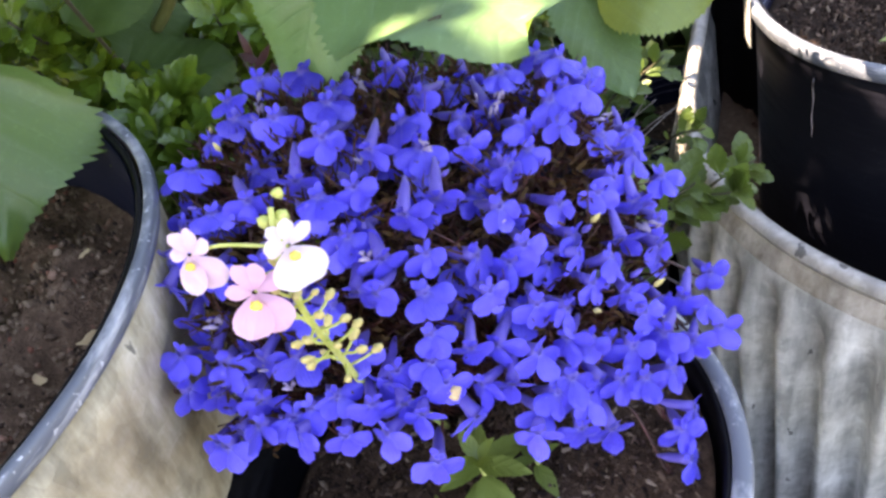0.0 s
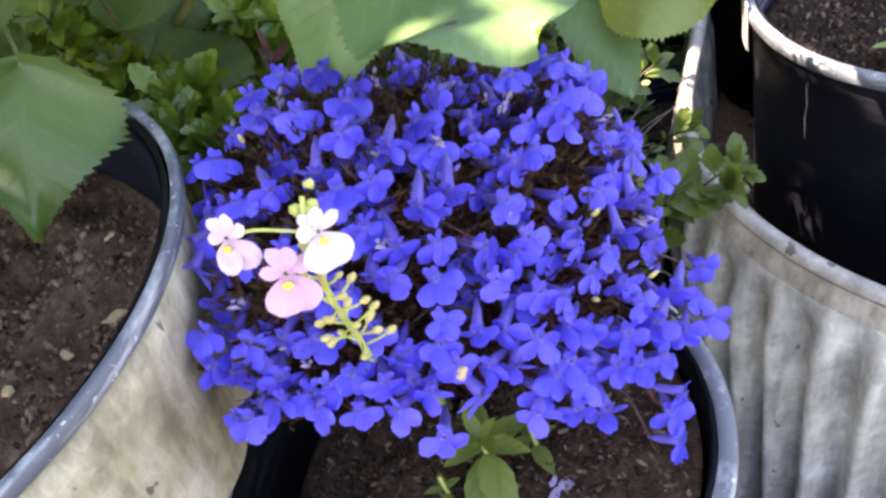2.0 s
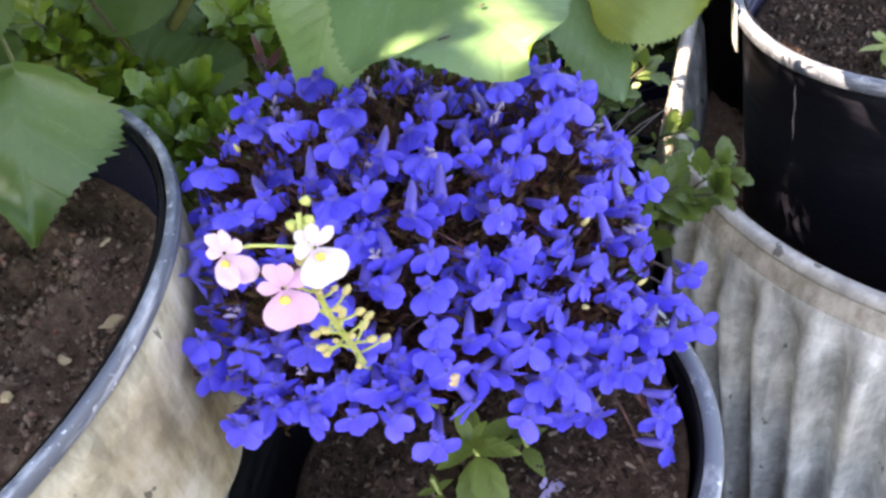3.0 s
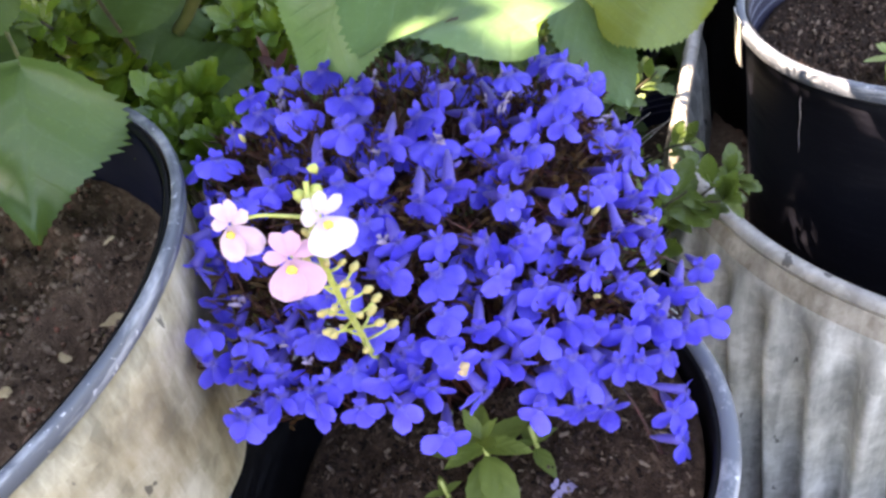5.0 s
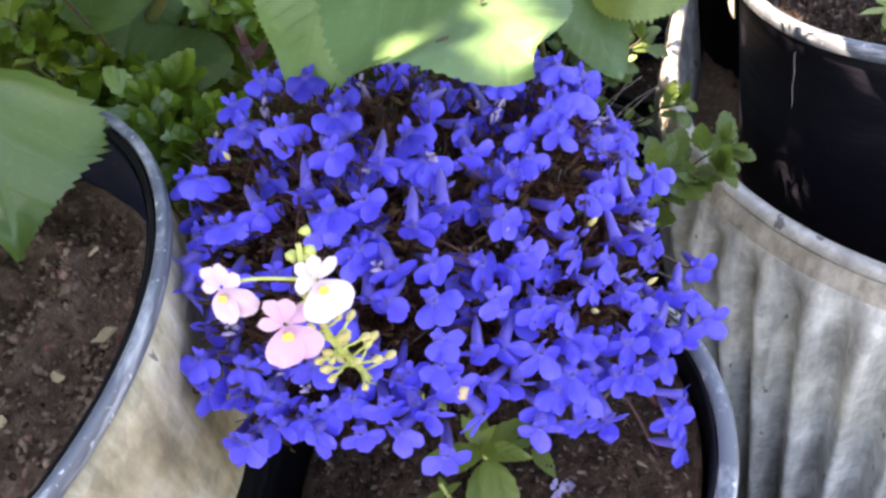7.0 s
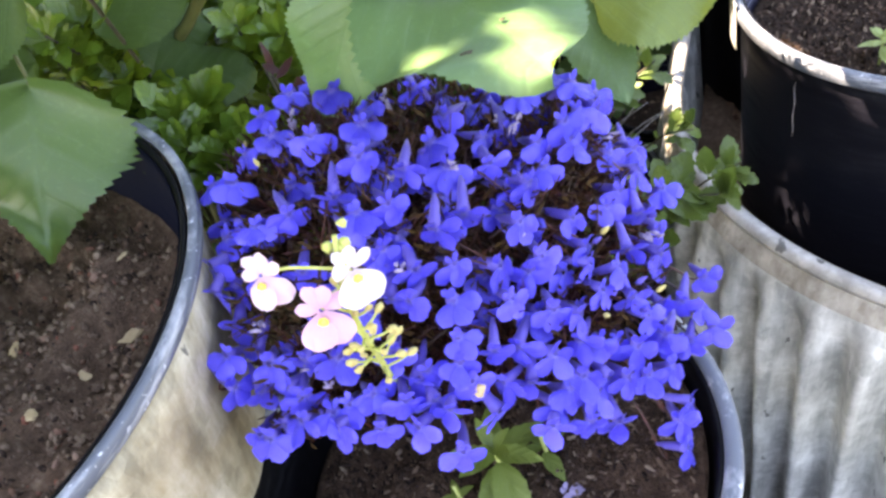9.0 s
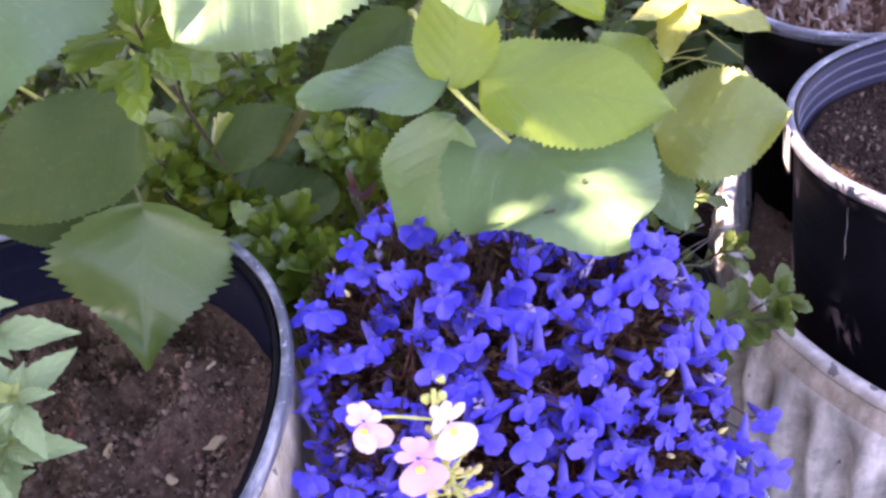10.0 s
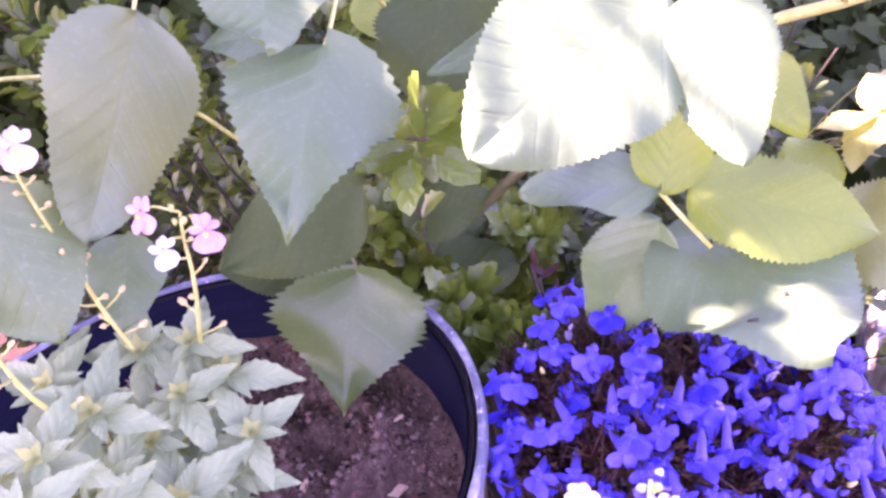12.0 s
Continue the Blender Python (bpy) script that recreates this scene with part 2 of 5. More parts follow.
M_CRUMB = crumb_material("soil_crumb", (0.0, (0.028, 0.018, 0.014)), (0.22, (0.115, 0.074, 0.052)), (0.55, (0.285, 0.195, 0.135)), (0.84, (0.37, 0.265, 0.18)), (0.95, (0.33, 0.115, 0.075)), (1.0, (0.46, 0.36, 0.26)))
M_BARK = crumb_material("bark_chip", (0.0, (0.07, 0.04, 0.03)), (0.45, (0.16, 0.09, 0.06)), (0.75, (0.28, 0.19, 0.14)), (1.0, (0.5, 0.44, 0.38)))
M_MOULD = crumb_material("leaf_mould", (0.0, (0.014, 0.009, 0.007)), (0.45, (0.06, 0.038, 0.028)), (0.85, (0.16, 0.105, 0.075)), (1.0, (0.34, 0.26, 0.19)))
M_CHIP = plain_material("pale_wood_chip", (0.36, 0.24, 0.12), (0.55, 0.42, 0.24), 250.0, 0.8, vary=0.6)
M_BLACK = plastic_material("black_plastic", (0.0020, 0.0020, 0.0030), (0.018, 0.019, 0.023), 0.50, 0.46)
M_DULL_BLACK = plastic_material("sun_dulled_black_plastic", (0.0036, 0.0038, 0.0064), (0.022, 0.023, 0.030), 0.50, 0.46)
M_RIM = plastic_material("scuffed_plastic_rim", (0.105, 0.122, 0.148), (0.66, 0.70, 0.75), 0.95, 0.33, 0.3)
# Bluer, lighter black that paints in the sky sheen inside the tub's pots.
M_INNER = plastic_material("sky_sheen_inner_plastic", (0.022, 0.022, 0.040), (0.05, 0.052, 0.075), 0.5, 0.42)
# Darker copy of M_INNER, with the shade inside those pots painted in.
M_INNER_SHADED = plastic_material("shaded_inner_plastic", (0.0042, 0.0052, 0.0130), (0.013, 0.015, 0.028), 0.5, 0.46, 0.04)
M_RING = plastic_material("pale_moulding", (0.10, 0.105, 0.14), (0.24, 0.25, 0.29), 0.6, 0.4)
M_TAN_ZINC = galvanised_material("stained_zinc", (0.20, 0.175, 0.12), (0.42, 0.375, 0.27), (0.66, 0.62, 0.51), (0.42, 0.30, 0.14), 0.6, 0.12, 0.42)
M_ZINC = galvanised_material("weathered_zinc", (0.29, 0.305, 0.295), (0.515, 0.535, 0.515), (0.80, 0.82, 0.80), (0.44, 0.44, 0.38), 0.25, 0.15, 0.36)
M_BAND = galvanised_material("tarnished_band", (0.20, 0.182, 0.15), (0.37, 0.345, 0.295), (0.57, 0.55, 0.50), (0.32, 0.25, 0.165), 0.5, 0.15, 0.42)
M_RIM_ZINC = galvanised_material("worn_zinc_rim", (0.24, 0.235, 0.215), (0.385, 0.375, 0.345), (0.56, 0.55, 0.52), (0.40, 0.36, 0.28), 0.30, 0.15, 0.38)
M_FADED = plain_material("faded_petal", (0.13, 0.10, 0.24), (0.34, 0.29, 0.44), 500.0, 0.5, vary=0.6)
M_TUBE = plain_material("grey_tube", (0.35, 0.33, 0.33), (0.55, 0.52, 0.52), 120.0, 0.5)
M_LABEL = plain_material("faded_label", (0.22, 0.22, 0.205), (0.36, 0.36, 0.33), 60.0, 0.6)


# ---- mesh helpers ----
def mesh_object(name, verts, faces, material, parent=None, label="", uvs=None, smooth=True):
    me = bpy.data.meshes.new(name)
    me.from_pydata([tuple(v) for v in verts], [], [tuple(f) for f in faces])
    if uvs is not None:
        layer = me.uv_layers.new(name="UVMap")
        idx = np.empty(len(me.loops), dtype=np.int32)
        me.loops.foreach_get("vertex_index", idx)
        layer.data.foreach_set("uv", np.asarray(uvs, dtype=np.float32)[idx].ravel())
    if smooth:
        me.polygons.foreach_set("use_smooth", np.ones(len(me.polygons), dtype=bool))
    me.materials.append(material)
    ob = new(name, me)
    if parent:
        ob.parent = parent
    if label:
        ob["label"] = label
    return ob


def share(name, data, parent, m):
    """One more object on a mesh that exists."""
    ob = new(name, data)
    ob.parent = parent
    ob.matrix_basis = m
    return ob


def thing(name, at, label, category, group="", kind=""):
    ob = new(name)
    ob.location = at
    ob.empty_display_size = 0.02
    return tagged(ob, label, category, group, kind)


def lathe(profile, segments=72, wave=None):
    """Turns (radius, height) pairs round z; wave(angle, height) scales the radius."""
    verts, faces = [], []
    rings = len(profile)
    for i in range(segments):
        a = 2 * math.pi * i / segments
        for r, z in profile:
            rr = r * (wave(a, z) if wave else 1.0)
            verts.append((rr * math.cos(a), rr * math.sin(a), z))
    for i in range(segments):
        j = (i + 1) % segments
        for k in range(rings - 1):
            faces.append((i * rings + k, j * rings + k, j * rings + k + 1, i * rings + k + 1))
    return verts, faces


def ring_profile(r, z, thick, high):
    """A closed, rounded band."""
    pts = []
    for i in range(13):
        a = 2 * math.pi * i / 12
        c, s = math.cos(a), math.sin(a)
        pts.append((r + thick * math.copysign(abs(c) ** 0.6, c), z + high * math.copysign(abs(s) ** 0.6, s)))
    return pts


def tube(points, radii, sides=6):
    """A tapered tube through points."""
    pts = [Vector(p) for p in points]
    verts, faces, uvs = [], [], []
    side = None
    for i, p in enumerate(pts):
        d = (pts[min(i + 1, len(pts) - 1)] - pts[max(i - 1, 0)]).normalized()
        if side is None:
            side = d.orthogonal().normalized()
        side = (side - d * side.dot(d)).normalized()
        up = d.cross(side)
        r = radii[i] if isinstance(radii, (list, tuple)) else radii
        for k in range(sides):
            a = 2 * math.pi * k / sides
            verts.append(p + r * (math.cos(a) * side + math.sin(a) * up))
    for i in range(len(pts) - 1):
        for k in range(sides):
            l = (k + 1) % sides
            faces.append((i * sides + k, i * sides + l, (i + 1) * sides + l, (i + 1) * sides + k))
    faces.append(tuple(reversed(range(sides))))
    faces.append(tuple(range((len(pts) - 1) * sides, len(pts) * sides)))
    return verts, faces


def bend(points, n=10):
    """A smooth run of n places through points (Catmull-Rom)."""
    p = [Vector(q) for q in points]
    p = [2 * p[0] - p[1]] + p + [2 * p[-1] - p[-2]]
    out = []
    for i in range(1, len(p) - 2):
        for k in range(n):
            t = k / n
            a, b, c, d = p[i - 1], p[i], p[i + 1], p[i + 2]
            out.append(0.5 * (2 * b + (c - a) * t + (2 * a - 5 * b + 4 * c - d) * t * t + (3 * b - a - 3 * c + d) * t ** 3))
    out.append(p[-2])
    return out


def taper(a, b, n):
    return [a + (b - a) * i / (n - 1) for i in range(n)]


def gather(pieces):
    """Joins (verts, faces, uvs or None) into one."""
    verts, faces, uvs, base = [], [], [], 0
    for piece in pieces:
        v, f = piece[0], piece[1]
        u = piece[2] if len(piece) > 2 and piece[2] is not None else [(0.5, 0.3)] * len(v)
        verts.extend(v)
        uvs.extend(u)
        faces.extend(tuple(i + base for i in q) for q in f)
        base += len(v)
    return verts, faces, uvs


def moved(piece, m):
    return ([m @ Vector(v) for v in piece[0]], piece[1], piece[2] if len(piece) > 2 else None)


def blade(length, width, early=0.8, full=0.75, teeth=0.0, pairs=20, cols=8, fold=0.12, droop=0.2, ripple=0.03, seed=0, drawn=0.0, shoulder=0.0, cord=0.0, arch=0.0, quilt=0.002, drip=0.25):
    """A leaf along +y with its face to +z: outline with saw teeth, folded at the midrib, bent down towards the tip."""
    rng = random.Random(seed)
    n = pairs * 2
    verts, uvs, faces = [], [], []
    ph, skew = rng.uniform(0, 6.28), rng.uniform(-0.06, 0.06)
    for i in range(n + 1):
        u = i / n
        w = math.sin(math.pi * min(1, max(0, u)) ** early) ** full
        w = w * (1 - drawn * max(0, (u - 0.45) / 0.55) ** 0.6)
        if shoulder:
            k = max(0.0, (u - shoulder) / (1 - shoulder))
            w = math.sin(math.pi / 2 * u / shoulder) ** 0.5 if u < shoulder else (1 - k ** 1.35) * (1 - drip * k ** 1.5)
        w = max(w, 0.012)
        for j in range(cols + 1):
            v = 2 * j / cols - 1
            x = v * w * width / 2
            y = u * length
            if abs(v) > 0.99 and 0 < i < n:
                if i % 2:
                    bite = teeth * rng.uniform(0.35, 1.5)
                    x *= 1 + bite
                    x += math.copysign(bite * 0.03 * width, x)
                    y += teeth * 0.25 * length / pairs
                else:
                    x *= 1 - teeth * 0.4
            z = fold * abs(x) - droop * length * u * u
            z += ripple * width * math.sin(ph + u * 9 + v * 1.7) * abs(v)
            z += quilt * width * math.sin((u - abs(v) * 0.35) * 8 * 2 * math.pi) * (1 - abs(v) ** 4) * min(1, 3 * abs(v))
            z -= arch * width * v * v * w
            y -= cord * length * v * v * (1 - u) ** 5
            verts.append((x + skew * length * u * (1 - u), y, z))
            uvs.append((u, 0.5 + 0.5 * v * max(w, 0.2)))
    for i in range(n):
        for j in range(cols):
            a = i * (cols + 1) + j
            faces.append((a, a + 1, a + cols + 2, a + cols + 1))
    return verts, faces, uvs


def blade_pose(base, tip, across):
    """The pose that lays a blade from base to tip with its width along across."""
    b, t, a = Vector(base), Vector(tip), Vector(across)
    y = (t - b).normalized()
    x = (a - y * a.dot(y)).normalized()
    z = x.cross(y)
    m = Matrix((x, y, z)).transposed().to_4x4()
    m.translation = b
    return m


def facing(at, normal, up, size=1.0):
    """A pose at a place with +z along normal and +y towards up."""
    z = Vector(normal).normalized()
    y = Vector(up) - z * Vector(up).dot(z)
    y = y.normalized() if y.length > 1e-6 else z.orthogonal().normalized()
    m = Matrix((y.cross(z), y, z)).transposed().to_4x4() @ Matrix.Scale(size, 4)
    m.translation = at
    return m


def lump(r, rng, squash=(1, 1, 1)):
    """An uneven crumb."""
    g = 1.618
    v = [(-1, g, 0), (1, g, 0), (-1, -g, 0), (1, -g, 0), (0, -1, g), (0, 1, g), (0, -1, -g), (0, 1, -g), (g, 0, -1), (g, 0, 1), (-g, 0, -1), (-g, 0, 1)]
    f = [(0, 11, 5), (0, 5, 1), (0, 1, 7), (0, 7, 10), (0, 10, 11), (1, 5, 9), (5, 11, 4), (11, 10, 2), (10, 7, 6), (7, 1, 8), (3, 9, 4), (3, 4, 2), (3, 2, 6), (3, 6, 8), (3, 8, 9), (4, 9, 5), (2, 4, 11), (6, 2, 10), (8, 6, 7), (9, 8, 1)]
    return [tuple(r * 0.53 * c * s * rng.uniform(0.65, 1.25) for c, s in zip(p, squash)) for p in v], f


# ---- ground ----
def ground_height(x, y):
    t = min(1, max(0, (x - 0.10) / 0.14))
    s = t * t * (3 - 2 * t)
    d = min(1, max(0, (math.hypot(x - 0.5, y - 0.35) - 0.75) / 1.3))
    return -0.42 * s * (1 - d * d * (3 - 2 * d))


def build_ground():
    xs = [-60, -12, -3, -1] + [-0.8 + 0.04 * i for i in range(46)] + [1.2, 1.4, 1.6, 1.8, 2.1, 2.5, 3, 12, 60]
    ys = [-60, -12, -3, -2, -1.6, -1.3, -1] + [-0.7 + 0.05 * i for i in range(46)] + [1.8, 2, 2.2, 2.5, 3, 12, 60]
    verts = [(x, y, ground_height(x, y) + (0.012 * noise.noise((x * 9, y * 9, 0)) - 0.006 if abs(x) < 1.2 and abs(y) < 1.8 else 0)) for y in ys for x in xs]
    w = len(xs)
    faces = [(j * w + i, j * w + i + 1, (j + 1) * w + i + 1, (j + 1) * w + i) for j in range(len(ys) - 1) for i in range(w - 1)]
    tagged(mesh_object("ground", verts, faces, M_EARTH), "bare dark garden earth under the pots", "ground", kind="structure")


build_ground()


# ---- pots and cans ----
def nursery_pot(at, r, height, label, bottom=0.8, lip=0.004, lip_high=0.006, ribs=0, rings=2, rim=None, group="black nursery pots", press=0.0, press_at=0.0, inner=None, ring=None, wall=None):
    """A tapered plastic pot: wall with thickness, floor, rolled rim, moulded rings inside; at is the middle of its rim."""
    pot = thing("nursery_pot", (at[0], at[1], at[2] - height), label, "plant pot", group)
    rb, th = r * bottom, 0.0022
    prof = [(0.001, 0.0), (rb - 0.004, 0.0), (rb, 0.004)]
    for i in range(1, 9):
        prof.append((rb + (r - 0.0035 - rb) * i / 8, height * i / 8 - (0.002 if i == 8 else 0)))
    for i in range(8, 0, -1):
        prof.append((rb + (r - 0.0035 - rb) * i / 8 - th, height * i / 8 - (0.003 if i == 8 else 0)))
    prof += [(rb - 0.005, 0.004), (0.001, 0.004)]
    def dent(a):
        return 1 - press * math.exp(-(math.sin((a - press_at) / 2) * 2 / 0.62) ** 2)

    def wave(a, z):
        return dent(a) * (1 + (0.006 * math.cos(a * ribs) * (0.0 if z > height * 0.93 else 1) if ribs else 0.0))

    mesh_object("pot_wall", *lathe(prof, 144 if ribs else 80, wave), wall or M_BLACK, pot)
    mesh_object("rim", *lathe(ring_profile(r, height - lip_high, lip, lip_high), 96, wave if press else None), rim or M_RIM, pot, "scuffed grey rolled plastic rim")
    for i in range(rings):
        z = height - 0.012 - 0.011 * i
        rr = rb + (r - 0.003 - rb) * z / height - th - 0.0006
        mesh_object("moulded_ring", *lathe(ring_profile(rr, z, 0.0012, 0.0012), 72), ring or M_BLACK, pot)
    # liner whose colour carries the sky sheen, or the shade, inside the pot
    if inner:
        z0, z1 = height * 0.6, height - 0.004
        q = [(rb + (r - 0.0035 - rb) * z / height - th - 0.0005, z) for z in (z0, z1)]
        mesh_object("inner_wall", *lathe(q + [(a + 0.0003, b) for a, b in reversed(q)], 80), inner, pot, "dusty blue-black inner wall")
    return pot


def soil_disc(name, at, r, label, material, bumpy, crumbs, crumb_size, seed, slope=(0, 0), crumb_material_=None, flat=(1.1, 1.0)):
    """Soil that fills a pot: an uneven sheet with depth, and loose crumbs on it."""
    rng = random.Random(seed)
    body = thing(name, at, label, "soil", kind="stuff")
    rings, seg = 34, 90

    def h(x, y):
        q = Vector((x * 38 + seed, y * 38, seed * 0.7))
        edge = 1 - min(1, (math.hypot(x, y) / r) ** 6)
        return (bumpy * noise.noise(q) + bumpy * 0.55 * noise.noise(q * 2.7) + bumpy * 0.3 * noise.noise(q * 6.3)) * (0.3 + 0.7 * edge) + slope[0] * x + slope[1] * y

    verts, faces = [(0, 0, h(0, 0))], []
    for i in range(1, rings + 1):
        for k in range(seg):
            a = 2 * math.pi * k / seg
            x, y = r * i / rings * math.cos(a), r * i / rings * math.sin(a)
            verts.append((x, y, h(x, y)))
    for k in range(seg):
        verts.append((r * 0.97 * math.cos(2 * math.pi * k / seg), r * 0.97 * math.sin(2 * math.pi * k / seg), -0.035))
    for k in range(seg):
        faces.append((0, 1 + k, 1 + (k + 1) % seg))
        for i in range(rings):
            a, b = 1 + i * seg + k, 1 + i * seg + (k + 1) % seg
            faces.append((a, a + seg, b + seg, b))
    faces.append(tuple(1 + rings * seg + k for k in reversed(range(seg))))
    mesh_object("soil_surface", verts, faces, material, body)
    pieces = []
    for _ in range(crumbs):
        a, q = rng.uniform(0, 6.283), r * 0.96 * math.sqrt(rng.random())
        x, y = q * math.cos(a), q * math.sin(a)
        s = crumb_size * rng.choice((0.4, 0.5, 0.7, 0.7, 1.0, 1.5))
        m = pose(x, y, h(x, y) + s * 0.15, rng.uniform(0, 360), rng.uniform(0, 360), rng.uniform(0, 360))
        pieces.append(moved(lump(s, rng, (flat[0], rng.uniform(0.4, 0.9) * flat[1], rng.uniform(0.3, 0.8) * flat[1])), m))
    v, f, _ = gather(pieces)
    tagged(mesh_object("soil_crumbs", v, f, crumb_material_ or M_CRUMB, body, smooth=crumb_material_ is None), kind="stuff")
    body_h = lambda x, y: at[2] + h(x - at[0], y - at[1])
    return body, body_h


def wood_chip(at, size, label, m_turn, seed):
    """A splinter of pale wood lying on the soil."""
    rng = random.Random(seed)
    v, f = lump(size, rng, (1.6, 0.7, 0.35))
    ob = mesh_object("wood_chip", v, f, M_CHIP, smooth=False)
    ob.matrix_basis = pose(*at, *m_turn)
    return tagged(ob, label, "wood chip", "chips on the soil")


# tall stained zinc pail with a nursery pot set into it
L_AT, L_R = (-0.2201, 0.0473, 0.405), 0.1472


def zinc_pail():
    x, y, z = L_AT
    pail = thing("zinc_pail", (x, y, 0), "tall galvanised pail with tan stains standing on the earth", "pail")
    h = z - 0.0045
    rt, rb = L_R - 0.0002, 0.097
    prof = [(0.001, 0.0), (rb - 0.004, 0.0), (rb, 0.006)]
    n = 16
    prof += [(rb + (rt - rb) * i / n, h * i / n) for i in range(1, n + 1)]
    prof += [(rt - 0.0015 - (rt - rb) * (n - i) / n, h * i / n - 0.001) for i in range(n, 0, -1)]
    prof += [(rb - 0.004, 0.01), (0.001, 0.01)]
    rng = random.Random(4)
    dents = [(rng.uniform(0, 6.28), rng.uniform(0.1, 0.4), rng.uniform(0.1, 0.3), rng.uniform(-0.012, 0.008)) for _ in range(9)]

    def wave(a, q):
        f = 1.0 + 0.0025 * math.cos(26 * a) * (1 if q < h * 0.9 else 0)
        for da, dz, dw, dd in dents:
            d = (math.atan2(math.sin(a - da), math.cos(a - da)) / dw) ** 2 + ((q - dz) / 0.06) ** 2
            f += dd * math.exp(-d)
        return f

    mesh_object("pail_wall", *lathe(prof, 208, wave), M_TAN_ZINC, pail)
    mesh_object("hoop", *lathe(ring_profile(rb + (rt - rb) * 0.3 + 0.001, h * 0.3, 0.0025, 0.004), 96), M_TAN_ZINC, pail)
    return pail


zinc_pail()
nursery_pot(L_AT, L_R, 0.26, "black nursery pot with scuffed grey rim set inside a zinc pail", bottom=0.66, lip=0.0022, lip_high=0.0032, rings=0, inner=M_INNER_SHADED)
l_height = soil_disc("potting_soil", (L_AT[0], L_AT[1], 0.358), L_R - 0.011, "dark brown crumbly potting soil in the pail's pot", M_SOIL, 0.020, 12000, 0.0015, 3, slope=(0.02, 0.05), flat=(1.1, 0.95))[1]

# the lobelia's pot
nursery_pot((0.003, -0.001, 0.300), 0.0965, 0.300, "black nursery pot holding the blue lobelia", bottom=0.80, lip=0.0036, lip_high=0.0040, ribs=48, rings=0, press=-0.13, press_at=3.75)
# soil and crumbs coloured darker for the shade beneath the plant
c_height = soil_disc("potting_soil", (0.003, -0.001, 0.268), 0.0878, "dark brown potting soil under the lobelia", M_SOIL_SHADED, 0.008, 7000, 0.0014, 8, slope=(0.22, 0.03), crumb_material_=M_MOULD, flat=(1.4, 0.75))[1]

# corrugated zinc tub with two black pots in it
K_AT, K_R, K_Z = (0.4773, 0.2496), 0.2566, 0.1575
K_BACK, K_BACK_R = (0.520, 0.510), 0.165


def tub_outline(n=240):
    """Two round ends joined by straight sides, turned anticlockwise."""
    a, b = Vector(K_AT), Vector(K_BACK)
    d = b - a
    turn = math.atan2(d.y, d.x)
    lean = math.acos((K_R - K_BACK_R) / d.length)
    pts = []
    s, e = turn + lean, turn + 2 * math.pi - lean
    k = int(n * 0.6)
    for i in range(k):
        q = s + (e - s) * i / (k - 1)
        pts.append((a + K_R * Vector((math.cos(q), math.sin(q))), Vector((math.cos(q), math.sin(q)))))
    s, e = turn - lean, turn + lean
    k2 = n - k
    for i in range(k2):
        q = s + (e - s) * (i + 0.5) / k2
        pts.append((b + K_BACK_R * Vector((math.cos(q), math.sin(q))), Vector((math.cos(q), math.sin(q)))))
    return pts


def even_outline(n):
    """The outline at even steps, with the normal."""
    raw = tub_outline(400)
    xy = [p for p, _ in raw]
    run = [0.0]
    for i in range(len(xy)):
        run.append(run[-1] + (xy[(i + 1) % len(xy)] - xy[i]).length)
    out, j = [], 0
    for i in range(n):
        s = run[-1] * i / n
        while run[j + 1] < s:
            j += 1
        f = (s - run[j]) / (run[j + 1] - run[j])
        p, q = raw[j], raw[(j + 1) % len(raw)]
        out.append((p[0].lerp(q[0], f), p[1].lerp(q[1], f).normalized(), s))
    return out, run[-1]


def tub_shell(profile, n, wave=None):
    """Sweeps (outward offset, height) pairs along the tub's outline."""
    line, total = even_outline(n)
    verts, faces, rings = [], [], len(profile)
    for p, nrm, s in line:
        for off, z in profile:
            w = wave(s / total, z, off) if wave else 0.0
            q = p + nrm * (off + w)
            verts.append((q.x, q.y, z))
    for i in range(n):
        j = (i + 1) % n
        for k in range(rings - 1):
            faces.append((i * rings + k, j * rings + k, j * rings + k + 1, i * rings + k + 1))
    return verts, faces


